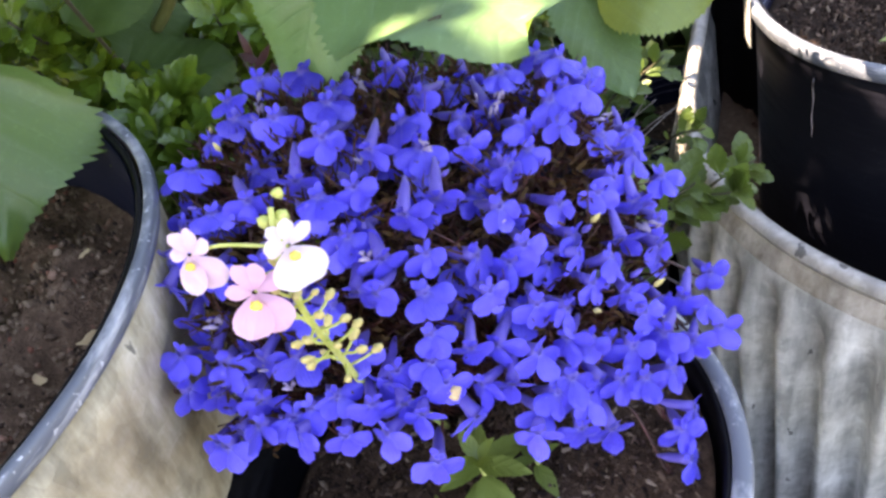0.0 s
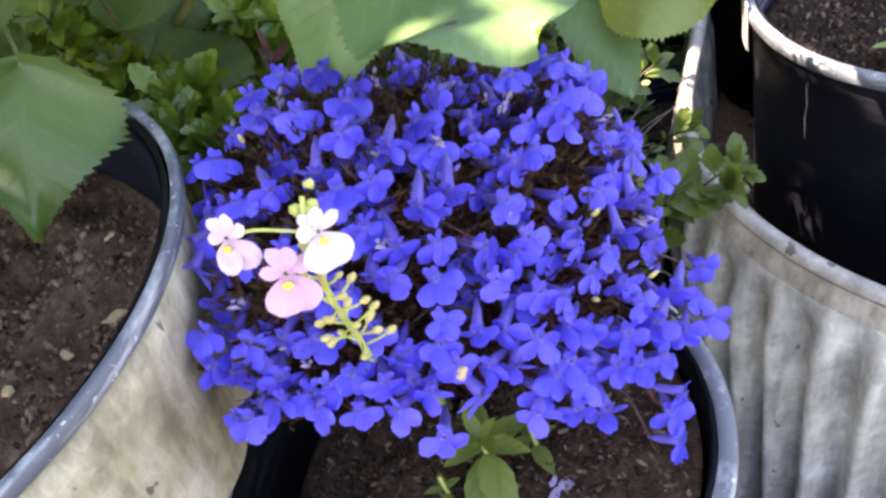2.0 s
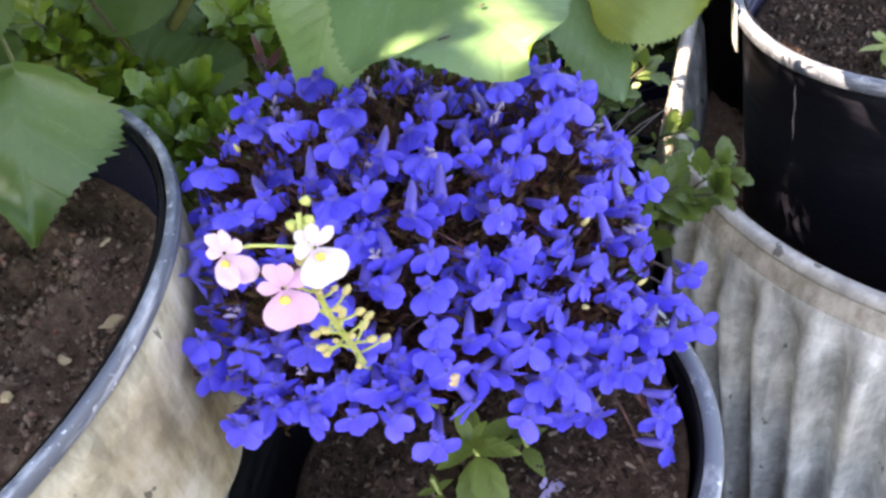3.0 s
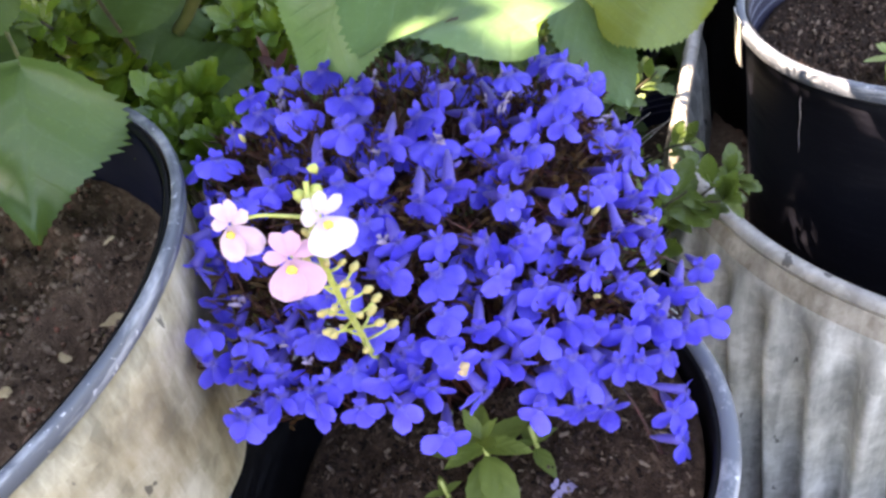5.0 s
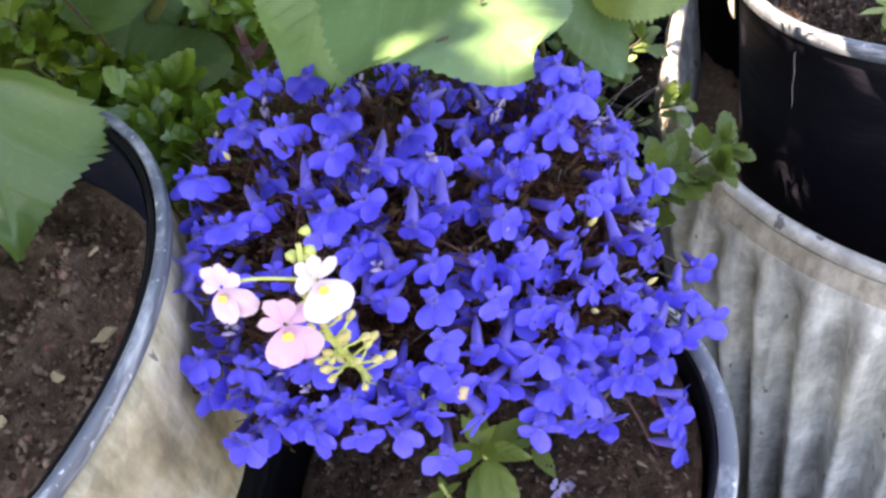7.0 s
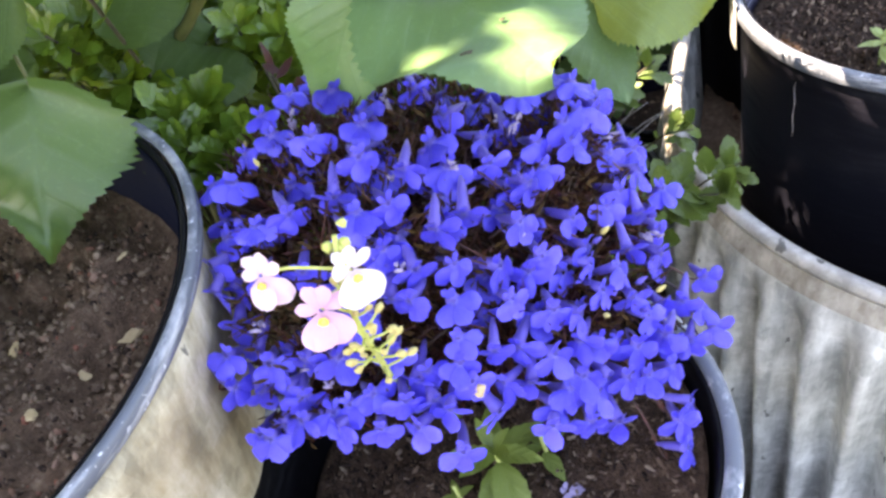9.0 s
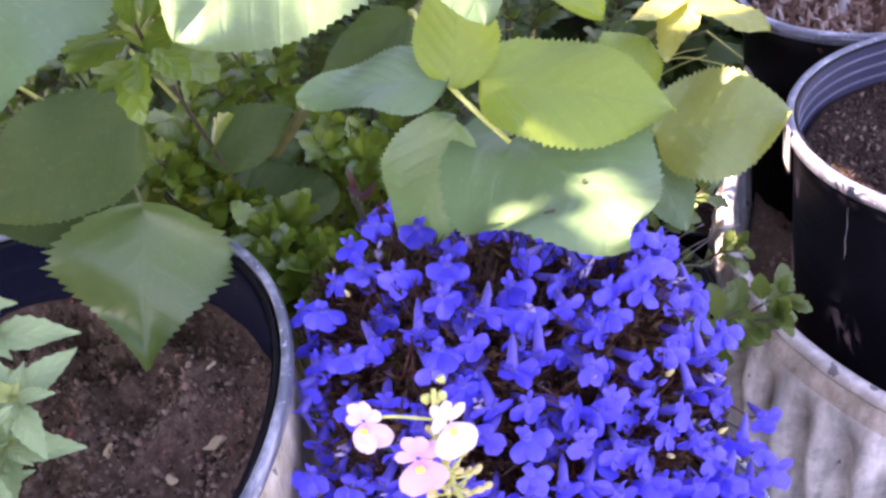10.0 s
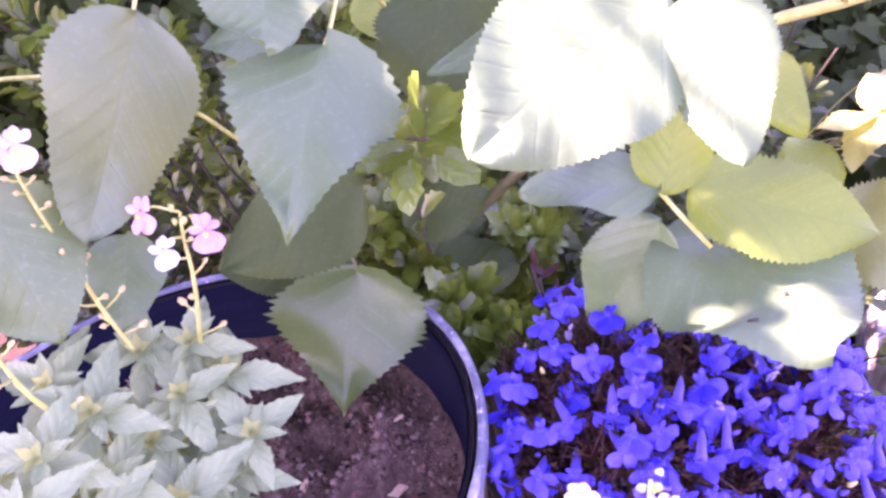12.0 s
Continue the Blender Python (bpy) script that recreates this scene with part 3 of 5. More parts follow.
def zinc_tub():
    tub = thing("zinc_tub", (0, 0, 0), "grey weathered corrugated galvanised tub filled with soil", "tub")
    low, ribs = -0.42, 53
    band = K_Z - 0.036
    steps = 14

    def side(z):
        return 0.010 - 0.030 * (band - z) / 0.54

    def wave(s, z, off):
        fade = min(1, max(0, (band - z) / 0.02))
        return 0.0112 * fade * math.sin(2 * math.pi * ribs * s) + 0.0006 * noise.noise((s * 40, z * 9, 2))

    prof = [(side(low), low)] + [(side(low + (band - low) * i / steps), low + (band - low) * i / steps) for i in range(1, steps + 1)]
    prof += [(0.0075, band + 0.010), (0.002, K_Z - 0.012), (-0.002, K_Z - 0.003)]
    inner = [(o - 0.0018, z) for o, z in reversed(prof)]
    mesh_object("corrugated_wall", *tub_shell(prof + inner, 744, wave), M_ZINC, tub)
    bead = [(0.0062 * math.cos(a) - 0.0020, K_Z - 0.0058 + 0.0062 * math.sin(a)) for a in [2 * math.pi * i / 10 for i in range(11)]]
    mesh_object("rolled_rim", *tub_shell(bead, 300), M_RIM_ZINC, tub, "pale worn rolled zinc rim")
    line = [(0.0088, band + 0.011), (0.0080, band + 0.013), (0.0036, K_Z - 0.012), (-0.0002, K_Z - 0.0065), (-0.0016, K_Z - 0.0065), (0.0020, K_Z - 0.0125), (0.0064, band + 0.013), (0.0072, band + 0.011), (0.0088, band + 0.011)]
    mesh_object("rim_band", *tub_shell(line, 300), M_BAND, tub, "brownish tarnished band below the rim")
    bottom = [(p.x * 1.0 - n_.x * 0.06, p.y - n_.y * 0.06, low + 0.004) for p, n_, _ in even_outline(120)[0]]
    mesh_object("tub_floor", bottom, [tuple(range(120))], M_ZINC, tub)
    return tub


zinc_tub()


RIM_LINE = np.array([tuple(p) for p, _, _ in even_outline(140)[0]])


def heap(x, y):
    """Soil banked against the tub's side, lower towards the middle."""
    d = float(np.hypot(RIM_LINE[:, 0] - x, RIM_LINE[:, 1] - y).min())
    g = min(1.0, max(0.0, 1 - (d - 0.012) / 0.10))
    side = min(1.0, max(0.0, (0.46 - x) / 0.10)) * min(1.0, max(0.0, (y - 0.20) / 0.08))
    front = min(1.0, max(0.0, (0.47 - y) / 0.14))
    return -0.028 + 0.040 * front * front * (3 - 2 * front) + 0.035 * g * g * (3 - 2 * g) * side


def tub_soil():
    body = thing("tub_soil", (0, 0, 0), "pale dry sandy soil inside the zinc tub", "soil", kind="stuff")
    line, _ = even_outline(140)
    c = Vector((0.493, 0.355))
    verts, faces, rings = [(c.x, c.y, heap(c.x, c.y))], [], 26
    for i in range(1, rings + 1):
        for p, n_, _ in line:
            q = c.lerp(p - n_ * 0.014, i / rings)
            verts.append((q.x, q.y, heap(q.x, q.y) + 0.008 * noise.noise((q.x * 40, q.y * 40, 4)) + 0.004 * noise.noise((q.x * 110, q.y * 110, 4))))
    for k in range(140):
        l = (k + 1) % 140
        faces.append((0, 1 + k, 1 + l))
        for i in range(rings - 1):
            faces.append((1 + i * 140 + k, 1 + (i + 1) * 140 + k, 1 + (i + 1) * 140 + l, 1 + i * 140 + l))
    mesh_object("soil_surface", verts, faces, M_TAN_SOIL, body)
    rng = random.Random(12)
    pieces = []
    for _ in range(1400):
        x, y = rng.uniform(0.23, 0.50), rng.uniform(0.15, 0.62)
        if (Vector((x, y)) - Vector(K_AT)).length > K_R - 0.02 and (Vector((x, y)) - Vector(K_BACK)).length > K_BACK_R - 0.02:
            continue
        m = pose(x, y, heap(x, y) + 0.003 + 0.008 * noise.noise((x * 40, y * 40, 4)), rng.uniform(0, 360), rng.uniform(0, 360), rng.uniform(0, 360))
        pieces.append(moved(lump(rng.choice((0.0015, 0.002, 0.003, 0.005)), rng, (1, 0.8, 0.6)), m))
    v, f, _ = gather(pieces)
    tagged(mesh_object("soil_crumbs", v, f, M_BARK, body, smooth=False), kind="stuff")


tub_soil()
R_AT, R_R, R_HIGH = (0.4185, 0.288, 0.245), 0.1395, 0.265
R_POT = nursery_pot(R_AT, R_R, R_HIGH, "black nursery pot with pale sunlit rim standing in the zinc tub", bottom=0.885, lip=0.0036, lip_high=0.0055, rings=3, inner=M_INNER, ring=M_RING, wall=M_DULL_BLACK)
soil_disc("potting_soil", (R_AT[0], R_AT[1], 0.206), R_R - 0.012, "brown fibrous potting soil in the pot", M_EARTH, 0.007, 7500, 0.0019, 17, crumb_material_=M_MOULD, flat=(1.35, 0.8))
S_AT, S_R = (0.490, 0.562, 0.235), 0.1280
nursery_pot(S_AT, S_R, 0.262, "black nursery pot with bark chips standing in the zinc tub", bottom=0.885, lip=0.0042, lip_high=0.006, rings=2, inner=M_INNER, ring=M_RING)
soil_disc("bark_mulch", (S_AT[0], S_AT[1], 0.205), S_R - 0.010, "coarse bark chips filling the black pot", M_SOIL, 0.008, 1900, 0.0080, 23, crumb_material_=M_BARK, flat=(1.7, 0.5))


# ---- lobelia ----
TOP_BLOOMS = [(-19, 124), (-12, 89), (-2, 68), (18, 85), (25, 58), (75, 60), (81, 55), (68, 66), (84, 66), (72, 50), (54, 61), (-38, 74), (-23, 62), (-8, 40), (5, 32), (20, 36), (35, 37), (66, 47), (55, 45), (81, 44), (95, 56), (46, 28), (37, 48), (-37, 36), (-67, 75), (-63, 45), (-20, 33), (-3, 25), (20, 18), (-9, 13), (-18, 20), (-49, 35), (38, 15), (58, 21), (73, 28), (102, 46), (-56, 62), (-52, 84), (-42, 96), (-30, 108), (-30, 150), (-37, 163), (-23, 139)]
MIDDLE_BLOOMS = [(85, 28), (60, 14), (42, 8), (27, 6), (12, 7), (-1, 6), (-11, 12), (-71, 38), (-72, 29), (107, 18), (89, 17), (69, 7), (59, 8), (71, 1), (-6, -1), (8, -3), (27, -5), (40, -7), (49, -8), (75, -3), (100, 7), (104, 3), (-19, -1), (6, -11), (24, -14), (36, -17), (53, -12), (79, -8), (89, -7), (-73, 11), (-73, 2)]
LOW_BLOOMS = [(-46, -2), (-50, -9), (-7, -15), (-16, -10), (4, -17), (46, -19), (68, -19), (79, -15), (16, -22), (-12, -22), (-27, -22), (-36, -21), (-53, -15), (-61, -11), (-42, -15), (6, -27), (25, -29), (38, -29), (47, -30), (31, -32), (-4, -31), (-17, -27), (76, -27), (76, -34), (83, -22), (9, 13), (75, 15), (-4, 54), (81, 35), (17, 42), (67, -12), (-53, 21)]
FRONT_BLOOMS = [(-42, -20), (-28, -24), (-16, -26), (-14, 24), (68, 42), (92, 44), (60, 0), (92, 6), (44, -20), (16, -22), (12, -28), (28, -32), (42, -30), (52, -30), (60, -20), (-4, -32), (-8, -22), (-26, -2), (-34, -6)]


def mound_height(x, y):
    bump = 0.028 * math.exp(-((x - 0.077) ** 2 + (y - 0.064) ** 2) / 0.0005)
    return 0.42 - 5.5 * (x + 0.01) ** 2 - (9.0 if y < 0.06 else 4.0) * (y - 0.06) ** 2 + bump


def mound_normal(x, y):
    e = 0.002
    return Vector((mound_height(x - e, y) - mound_height(x + e, y), mound_height(x, y - e) - mound_height(x, y + e), 2 * e)).normalized()


def lobe(angle, length, width, start, cup, rng, notch=0.0, rows=6, cols=4):
    """One petal lobe in the flower's plane, along the angle, rounded at its end."""
    d, s = Vector((math.cos(angle), math.sin(angle), 0)), Vector((-math.sin(angle), math.cos(angle), 0))
    verts, faces, uvs = [], [], []
    twist, lift = rng.uniform(-0.45, 0.45), rng.uniform(-0.25, 0.25)
    for i in range(rows + 1):
        u = i / rows
        w = width * (0.16 + 0.84 * math.sin(math.pi * 0.5 * min(1, u * 1.55)) ** 1.1) * math.sqrt(max(0.0, 1 - max(0, (u - 0.62) / 0.385) ** 2.2))
        for j in range(cols + 1):
            v = 2 * j / cols - 1
            r = start + length * u * (1 - notch * (1 - abs(v)) * u)
            z = -cup * length * u * u - 0.16 * w * v * v * (1 - u * 0.6) + twist * v * w * u * 0.5 + lift * length * u
            z += 0.15 * width * noise.noise((u * 2.6 + twist * 40, v * 1.8, lift * 40)) * min(1, 2 * u)
            verts.append(tuple(d * r + s * (v * w / 2) + Vector((0, 0, z))))
            uvs.append((u, 0.5 + v / 2))
    for i in range(rows):
        for j in range(cols):
            a = i * (cols + 1) + j
            faces.append((a, a + 1, a + cols + 2, a + cols + 1))
    return verts, faces, uvs


def lobelia_corolla(seed):
    """Three broad lower lobes and two narrow upper ones; lower lip towards -y."""
    rng = random.Random(seed)
    mm = 0.001
    down = -math.pi / 2
    pieces = [lobe(down + a + rng.uniform(-0.12, 0.12), rng.uniform(6.8, 8.2) * mm, rng.uniform(5.5, 6.7) * mm, 0.8 * mm, rng.uniform(0.0, 0.5), rng) for a in (-0.98, 0.98)]
    pieces.append(lobe(down + rng.uniform(-0.1, 0.1), rng.uniform(7.2, 8.6) * mm, rng.uniform(6.0, 7.2) * mm, 0.8 * mm, rng.uniform(-0.15, 0.25), rng))
    pieces += [lobe(-down + a + rng.uniform(-0.15, 0.15), rng.uniform(2.6, 4.0) * mm, rng.uniform(1.9, 2.6) * mm, 0.6 * mm, rng.uniform(-0.6, 0.1), rng, rows=4, cols=2) for a in (-0.5, 0.5)]
    return gather(pieces)


def set_uv(me, uvs):
    layer = me.uv_layers.new(name="UVMap")
    idx = np.empty(len(me.loops), dtype=np.int32)
    me.loops.foreach_get("vertex_index", idx)
    layer.data.foreach_set("uv", np.asarray(uvs, dtype=np.float32)[idx].ravel())


def simple_mesh(name, verts, faces, material, uvs=None):
    me = bpy.data.meshes.new(name)
    me.from_pydata([tuple(v) for v in verts], [], faces)
    set_uv(me, uvs if uvs is not None else [(0.6, 0.5)] * len(me.vertices))
    me.polygons.foreach_set("use_smooth", np.ones(len(me.polygons), dtype=bool))
    me.materials.append(material)
    return me


def corolla_meshes(n):
    out = []
    for k in range(n):
        v, f, u = lobelia_corolla(k)
        out.append(simple_mesh("corolla", v, f, M_BLUE, u))
    return out


def lobelia():
    rng = random.Random(31)
    plant = thing("lobelia", (0, 0, 0.268), "mounded lobelia with vivid blue flowers and bronze stems", "flowering plant")
    down = Matrix.Translation((0, 0, -0.268))
    corollas = corolla_meshes(14)
    v, f = tube([(0, 0, -0.0006), (0, 0.0006, -0.004), (0, 0.0014, -0.009), (0, 0.0025, -0.0130)], [0.0024, 0.0018, 0.0015, 0.0005], 8)
    tube_mesh = simple_mesh("flower_tube", v, f, M_BLUE_TUBE)
    spots = [(x / 1000, (y + 6 if y < -18 and x < 60 else y) / 1000, 0.0) for x, y in TOP_BLOOMS + MIDDLE_BLOOMS + LOW_BLOOMS]
    spots += [(x / 1000, y / 1000, 0.0) for x, y in FRONT_BLOOMS]
    tries = 0
    while len(spots) < 206 and tries < 4000:
        tries += 1
        x, y = rng.uniform(-0.074, 0.105), rng.uniform(-0.020, 0.105)
        if mound_height(x, y) < 0.335 or (y > 0.055 and x < 0.06 and rng.random() < 0.8):
            continue
        near = min((x - a) ** 2 + (y - b) ** 2 for a, b, _ in spots) ** 0.5
        if near > 0.0062:
            spots.append((x, y, -rng.uniform(0.006, 0.016)))
    stems, leaves, buds = [], [], []
    view = Vector((-0.05, -0.62, 0.78))
    for i, (x, y, sink) in enumerate(spots):
        nrm = mound_normal(x, y)
        at = Vector((x, y, mound_height(x, y) + sink + rng.uniform(-0.004, 0.003)))
        face = (nrm * 0.85 + view * 0.65 + Vector((rng.uniform(-0.8, 0.8), rng.uniform(-0.8, 0.35), rng.uniform(-0.85, 0.40)))).normalized()
        if rng.random() < 0.17:
            face = (face + Vector((rng.choice((-1.4, 1.4)), -0.5, 0.1))).normalized()
        if rng.random() < 0.22:
            face = Vector((rng.uniform(-0.6, 0.6) + x * 4, -0.95, rng.uniform(-0.25, 0.30))).normalized()
        up = Vector((rng.uniform(-0.45, 0.45), 0.55, 1.0))
        size = rng.uniform(0.98, 1.20)
        m = down @ facing(at, face, up, size)
        flower = share("flower", corollas[rng.randrange(14)], plant, m)
        share("flower_tube", tube_mesh, flower, Matrix.Identity(4))
        root = Vector((0.012 + x * 0.28, 0.035 + y * 0.15, 0.275))
        back = at - face * 0.011 * size
        mid = root.lerp(back, 0.55) + Vector((x * 0.10, (y - 0.03) * 0.1 + 0.006, 0.020))
        run = bend([root, mid, back - Vector((0, 0, 0.006)), back], 5)
        stems.append(tube(run, taper(0.0008, 0.0004, len(run)), 4))
        for q in run[5:-1:2]:
            if rng.random() < 0.8 and q.z > 0.33 and q.y > -0.008 and q.x > -0.05:
                d = Vector((rng.uniform(-1, 1), rng.uniform(-1, 1), rng.uniform(-0.1, 0.9))).normalized()
                leaves.append(moved(blade(rng.uniform(0.005, 0.009), rng.uniform(0.0014, 0.0024), 0.8, 0.9, 0.0, 2, 2, 0.2, 0.25), blade_pose(q, q + d, d.orthogonal())))
    for _ in range(5600):
        x, y = rng.uniform(-0.065, 0.09), rng.uniform(-0.012, 0.115)
        z = mound_height(x, y) - rng.uniform(0.006, 0.040)
        if z < 0.338:
            continue
        q = Vector((x, y, z))
        d = (mound_normal(x, y) * 0.8 + Vector((rng.uniform(-1, 1), rng.uniform(-1, 1), rng.uniform(-0.4, 0.8)))).normalized()
        leaves.append(moved(blade(rng.uniform(0.0035, 0.0070), rng.uniform(0.0009, 0.0017), 0.8, 0.9, 0.0, 2, 2, 0.2, 0.25), blade_pose(q, q + d, d.orthogonal())))
        if rng.random() < 0.45:
            e = q + d * rng.uniform(0.005, 0.010)
            run = bend([q - d * 0.012, q, e], 3)
            stems.append(tube(run, taper(0.0004, 0.0002, len(run)), 4))
    v, f, u = gather(stems)
    ob = mesh_object("branchwork", v, f, M_STEM, plant, "fine dark red-brown stems")
    ob.matrix_basis = down
    tagged(ob, kind="stuff")
    v, f, u = gather(leaves)
    ob = mesh_object("foliage", v, f, M_BRONZE, plant, "small narrow bronze-green leaves", u)
    ob.matrix_basis = down
    tagged(ob, kind="stuff")
    # seed pods and closed buds between the flowers
    pv, pf = tube([(0, 0, 0), (0, 0, 0.002), (0, 0, 0.005), (0, 0, 0.0075)], [0.0004, 0.0016, 0.0013, 0.0003], 6)
    pod = simple_mesh("bud", pv, pf, M_BLUE_TUBE)
    dry = simple_mesh("dry_bud", pv, pf, M_BUD)
    for k in range(34):
        x, y = rng.uniform(-0.06, 0.09), rng.uniform(-0.012, 0.09)
        q = Vector((x, y, mound_height(x, y) - rng.uniform(0.0, 0.008)))
        share("bud" if k % 6 else "dry_bud", pod if k % 6 else dry, plant, down @ facing(q, mound_normal(x, y) + Vector((rng.uniform(-0.6, 0.6), rng.uniform(-0.6, 0.6), 0)), (0, 0.5, 1), rng.uniform(0.45, 0.8)))
    shrunk = []
    for n in range(3):
        rag = [moved(lump(rng.uniform(0.0012, 0.002), rng, (0.6, 0.5, 1.6)), pose(rng.uniform(-0.001, 0.001), rng.uniform(-0.001, 0.001), 0.002 * i, rng.uniform(-40, 40), rng.uniform(-40, 40), 0)) for i in range(4)]
        v, f, _ = gather(rag)
        shrunk.append(simple_mesh("faded_flower", v, f, M_FADED))
    for k in range(20):
        x, y = rng.uniform(-0.06, 0.09), rng.uniform(-0.012, 0.09)
        q = Vector((x, y, mound_height(x, y) - rng.uniform(0.003, 0.012)))
        share("faded_flower", shrunk[k % 3], plant, down @ facing(q, mound_normal(x, y) + Vector((rng.uniform(-0.9, 0.9), rng.uniform(-0.9, 0.3), 0)), (0, 0.5, 1), rng.uniform(0.7, 1.2)))
    withered = [moved(lump(0.0022, rng, (1, 0.8, 0.8)), pose(rng.uniform(-0.002, 0.002), rng.uniform(-0.002, 0.002), rng.uniform(-0.001, 0.002))) for _ in range(6)]
    v, f, _ = gather(withered)
    w = mesh_object("withered_flower", v, f, M_CHIP, plant, "withered cream flower head")
    w.location = (0.006, -0.021, 0.356 - 0.268)
    return plant


lobelia()


# ---- nemesia: pink flowers on pale stems ----
def nemesia_bloom(seed):
    rng = random.Random(seed)
    mm = 0.001
    down = -math.pi / 2
    big = [lobe(down + a, 9.2 * mm, 8.2 * mm, 0.3 * mm, 0.20, rng, rows=9, cols=6) for a in (-0.36, 0.36)]
    small = [lobe(-down + a + rng.uniform(-0.1, 0.1), rng.uniform(5.0, 6.2) * mm, rng.uniform(3.2, 4.2) * mm, 0.6 * mm, rng.uniform(-0.3, 0.2), rng) for a in (-1.25, -0.42, 0.42, 1.25)]
    return gather(big + small)


def bloom_mesh(seed, material):
    v, f, u = nemesia_bloom(seed)
    return simple_mesh("petals", v, f, material, u)


PINK_BLOOMS = [bloom_mesh(k, M_PINK) for k in range(3)]
BLUSH_BLOOM = bloom_mesh(5, M_BLUSH)
PALE_PINK_BLOOM = bloom_mesh(6, M_PALE_PINK)
_v, _f = lump(0.0014, random.Random(2), (1, 0.8, 0.6))
THROAT = simple_mesh("yellow_throat", _v, _f, M_YELLOW)
_v, _f = lump(0.0018, random.Random(3), (0.9, 0.9, 1.3))
POD = simple_mesh("seed_pod", _v, _f, M_BUD)
_v, _f = lump(0.0026, random.Random(5), (0.9, 0.9, 1.4))
GREEN_BUD = simple_mesh("bud", _v, _f, M_GREEN_STEM)


def flower_spike(plant, run, blooms, pods, seed, thick=0.0011, span=(0.12, 0.72)):
    """An upright stem with open flowers near its top and pods on short stalks below."""
    rng = random.Random(seed)
    path = bend(run, 8)
    mesh_object("flower_stem", *tube(path, taper(thick, thick * 0.5, len(path)), 6), M_GREEN_STEM, plant)
    for me, at, face, size in blooms:
        at = Vector(at)
        ob = share("flower", me, plant, facing(at, face, (rng.uniform(-0.3, 0.3), 0.4, 1), size))
        share("yellow_throat", THROAT, ob, Matrix.Translation((0, -0.0025, 0.0012)))
        root = min(path, key=lambda p: (p - at).length + (0.01 if p.z > at.z else 0))
        mesh_object("flower_stalk", *tube(bend([root, root.lerp(at, 0.6) + Vector((0, 0, 0.002)), at - Vector(face).normalized() * 0.001], 4), 0.0005, 5), M_GREEN_STEM, plant)
    for k in range(pods):
        f = k / max(1, pods - 1)
        p = path[int(len(path) * (span[0] + span[1] * f))]
        a = k * 2.4
        d = Vector((math.cos(a), math.sin(a) * 0.8, 0.35)).normalized()
        q = p + d * rng.uniform(0.006, 0.012) * (1.1 - 0.75 * f)
        share("seed_pod", POD, plant, facing(q, d, (0, 0, 1), rng.uniform(0.6, 0.95) * (1.15 - 0.5 * f)))
        mesh_object("pod_stalk", *tube([p, p.lerp(q, 0.6) - Vector((0, 0, 0.0006)), q], 0.00045, 5), M_GREEN_STEM, plant)
    for k in range(4):
        p = path[-1] + Vector((rng.uniform(-0.003, 0.003), rng.uniform(-0.003, 0.003), rng.uniform(-0.004, 0.003)))
        share("bud", GREEN_BUD, plant, facing(p, (rng.uniform(-0.5, 0.5), rng.uniform(-0.5, 0.5), 1), (0, 1, 0), rng.uniform(0.4, 0.7)))


spray = thing("nemesia", (0, 0, 0), "leaning nemesia spray with pink and white flowers over the lobelia", "flowering plant", "pink nemesias")
flower_spike(
    spray,
    [(-0.004, 0.030, 0.272), (-0.013, 0.006, 0.330), (-0.0190, -0.0096, 0.3592), (-0.0195, -0.0200, 0.3860), (-0.0190, -0.0330, 0.4137), (-0.0185, -0.0360, 0.4350), (-0.0161, -0.0301, 0.4479)],
    [(PALE_PINK_BLOOM, (-0.0375, -0.0300, 0.4420), (-0.35, -0.70, 0.45), 1.02), (PINK_BLOOMS[1], (-0.0245, -0.0430, 0.4365), (-0.05, -0.75, 0.55), 1.12), (BLUSH_BLOOM, (-0.0143, -0.0385, 0.4425), (0.40, -0.65, 0.60), 1.05)],
    30, 3, 0.0015, (0.44, 0.40),
)


def toothed(length, width, material, seed, teeth=0.16, **more):
    v, f, u = blade(length, width, seed=seed, teeth=teeth, **more)
    me = bpy.data.meshes.new("leaf")
    me.from_pydata(v, [], f)
    layer = me.uv_layers.new(name="UVMap")
    idx = np.empty(len(me.loops), dtype=np.int32)
    me.loops.foreach_get("vertex_index", idx)
    layer.data.foreach_set("uv", np.asarray(u, dtype=np.float32)[idx].ravel())
    me.polygons.foreach_set("use_smooth", np.ones(len(me.polygons), dtype=bool))
    me.materials.append(material)
    return me


PALE_LEAVES = [toothed(0.0290, 0.0118, M_PALE, k, 0.09, pairs=7, cols=4, early=0.80, full=1.0, drawn=0.10, fold=0.42, droop=0.22, ripple=0.05) for k in range(4)]
PALE_SMALL = [toothed(0.012, 0.0055, M_PALE_YOUNG, 9 + k, pairs=4, cols=4, early=0.75, full=1.0, fold=0.35, droop=0.05) for k in range(2)]
WEED_LEAVES = [toothed(0.021, 0.0090, M_WEED, 20 + k, pairs=6, cols=4, early=0.8, full=0.85, fold=0.2, droop=0.2, teeth=0.05) for k in range(3)]

YELLOW_LEAVES = [toothed(0.019, 0.0090, M_PALE_YOUNG, 30 + k, pairs=6, cols=4, early=0.9, full=0.85, fold=0.25, droop=0.15, teeth=0.08) for k in range(3)]


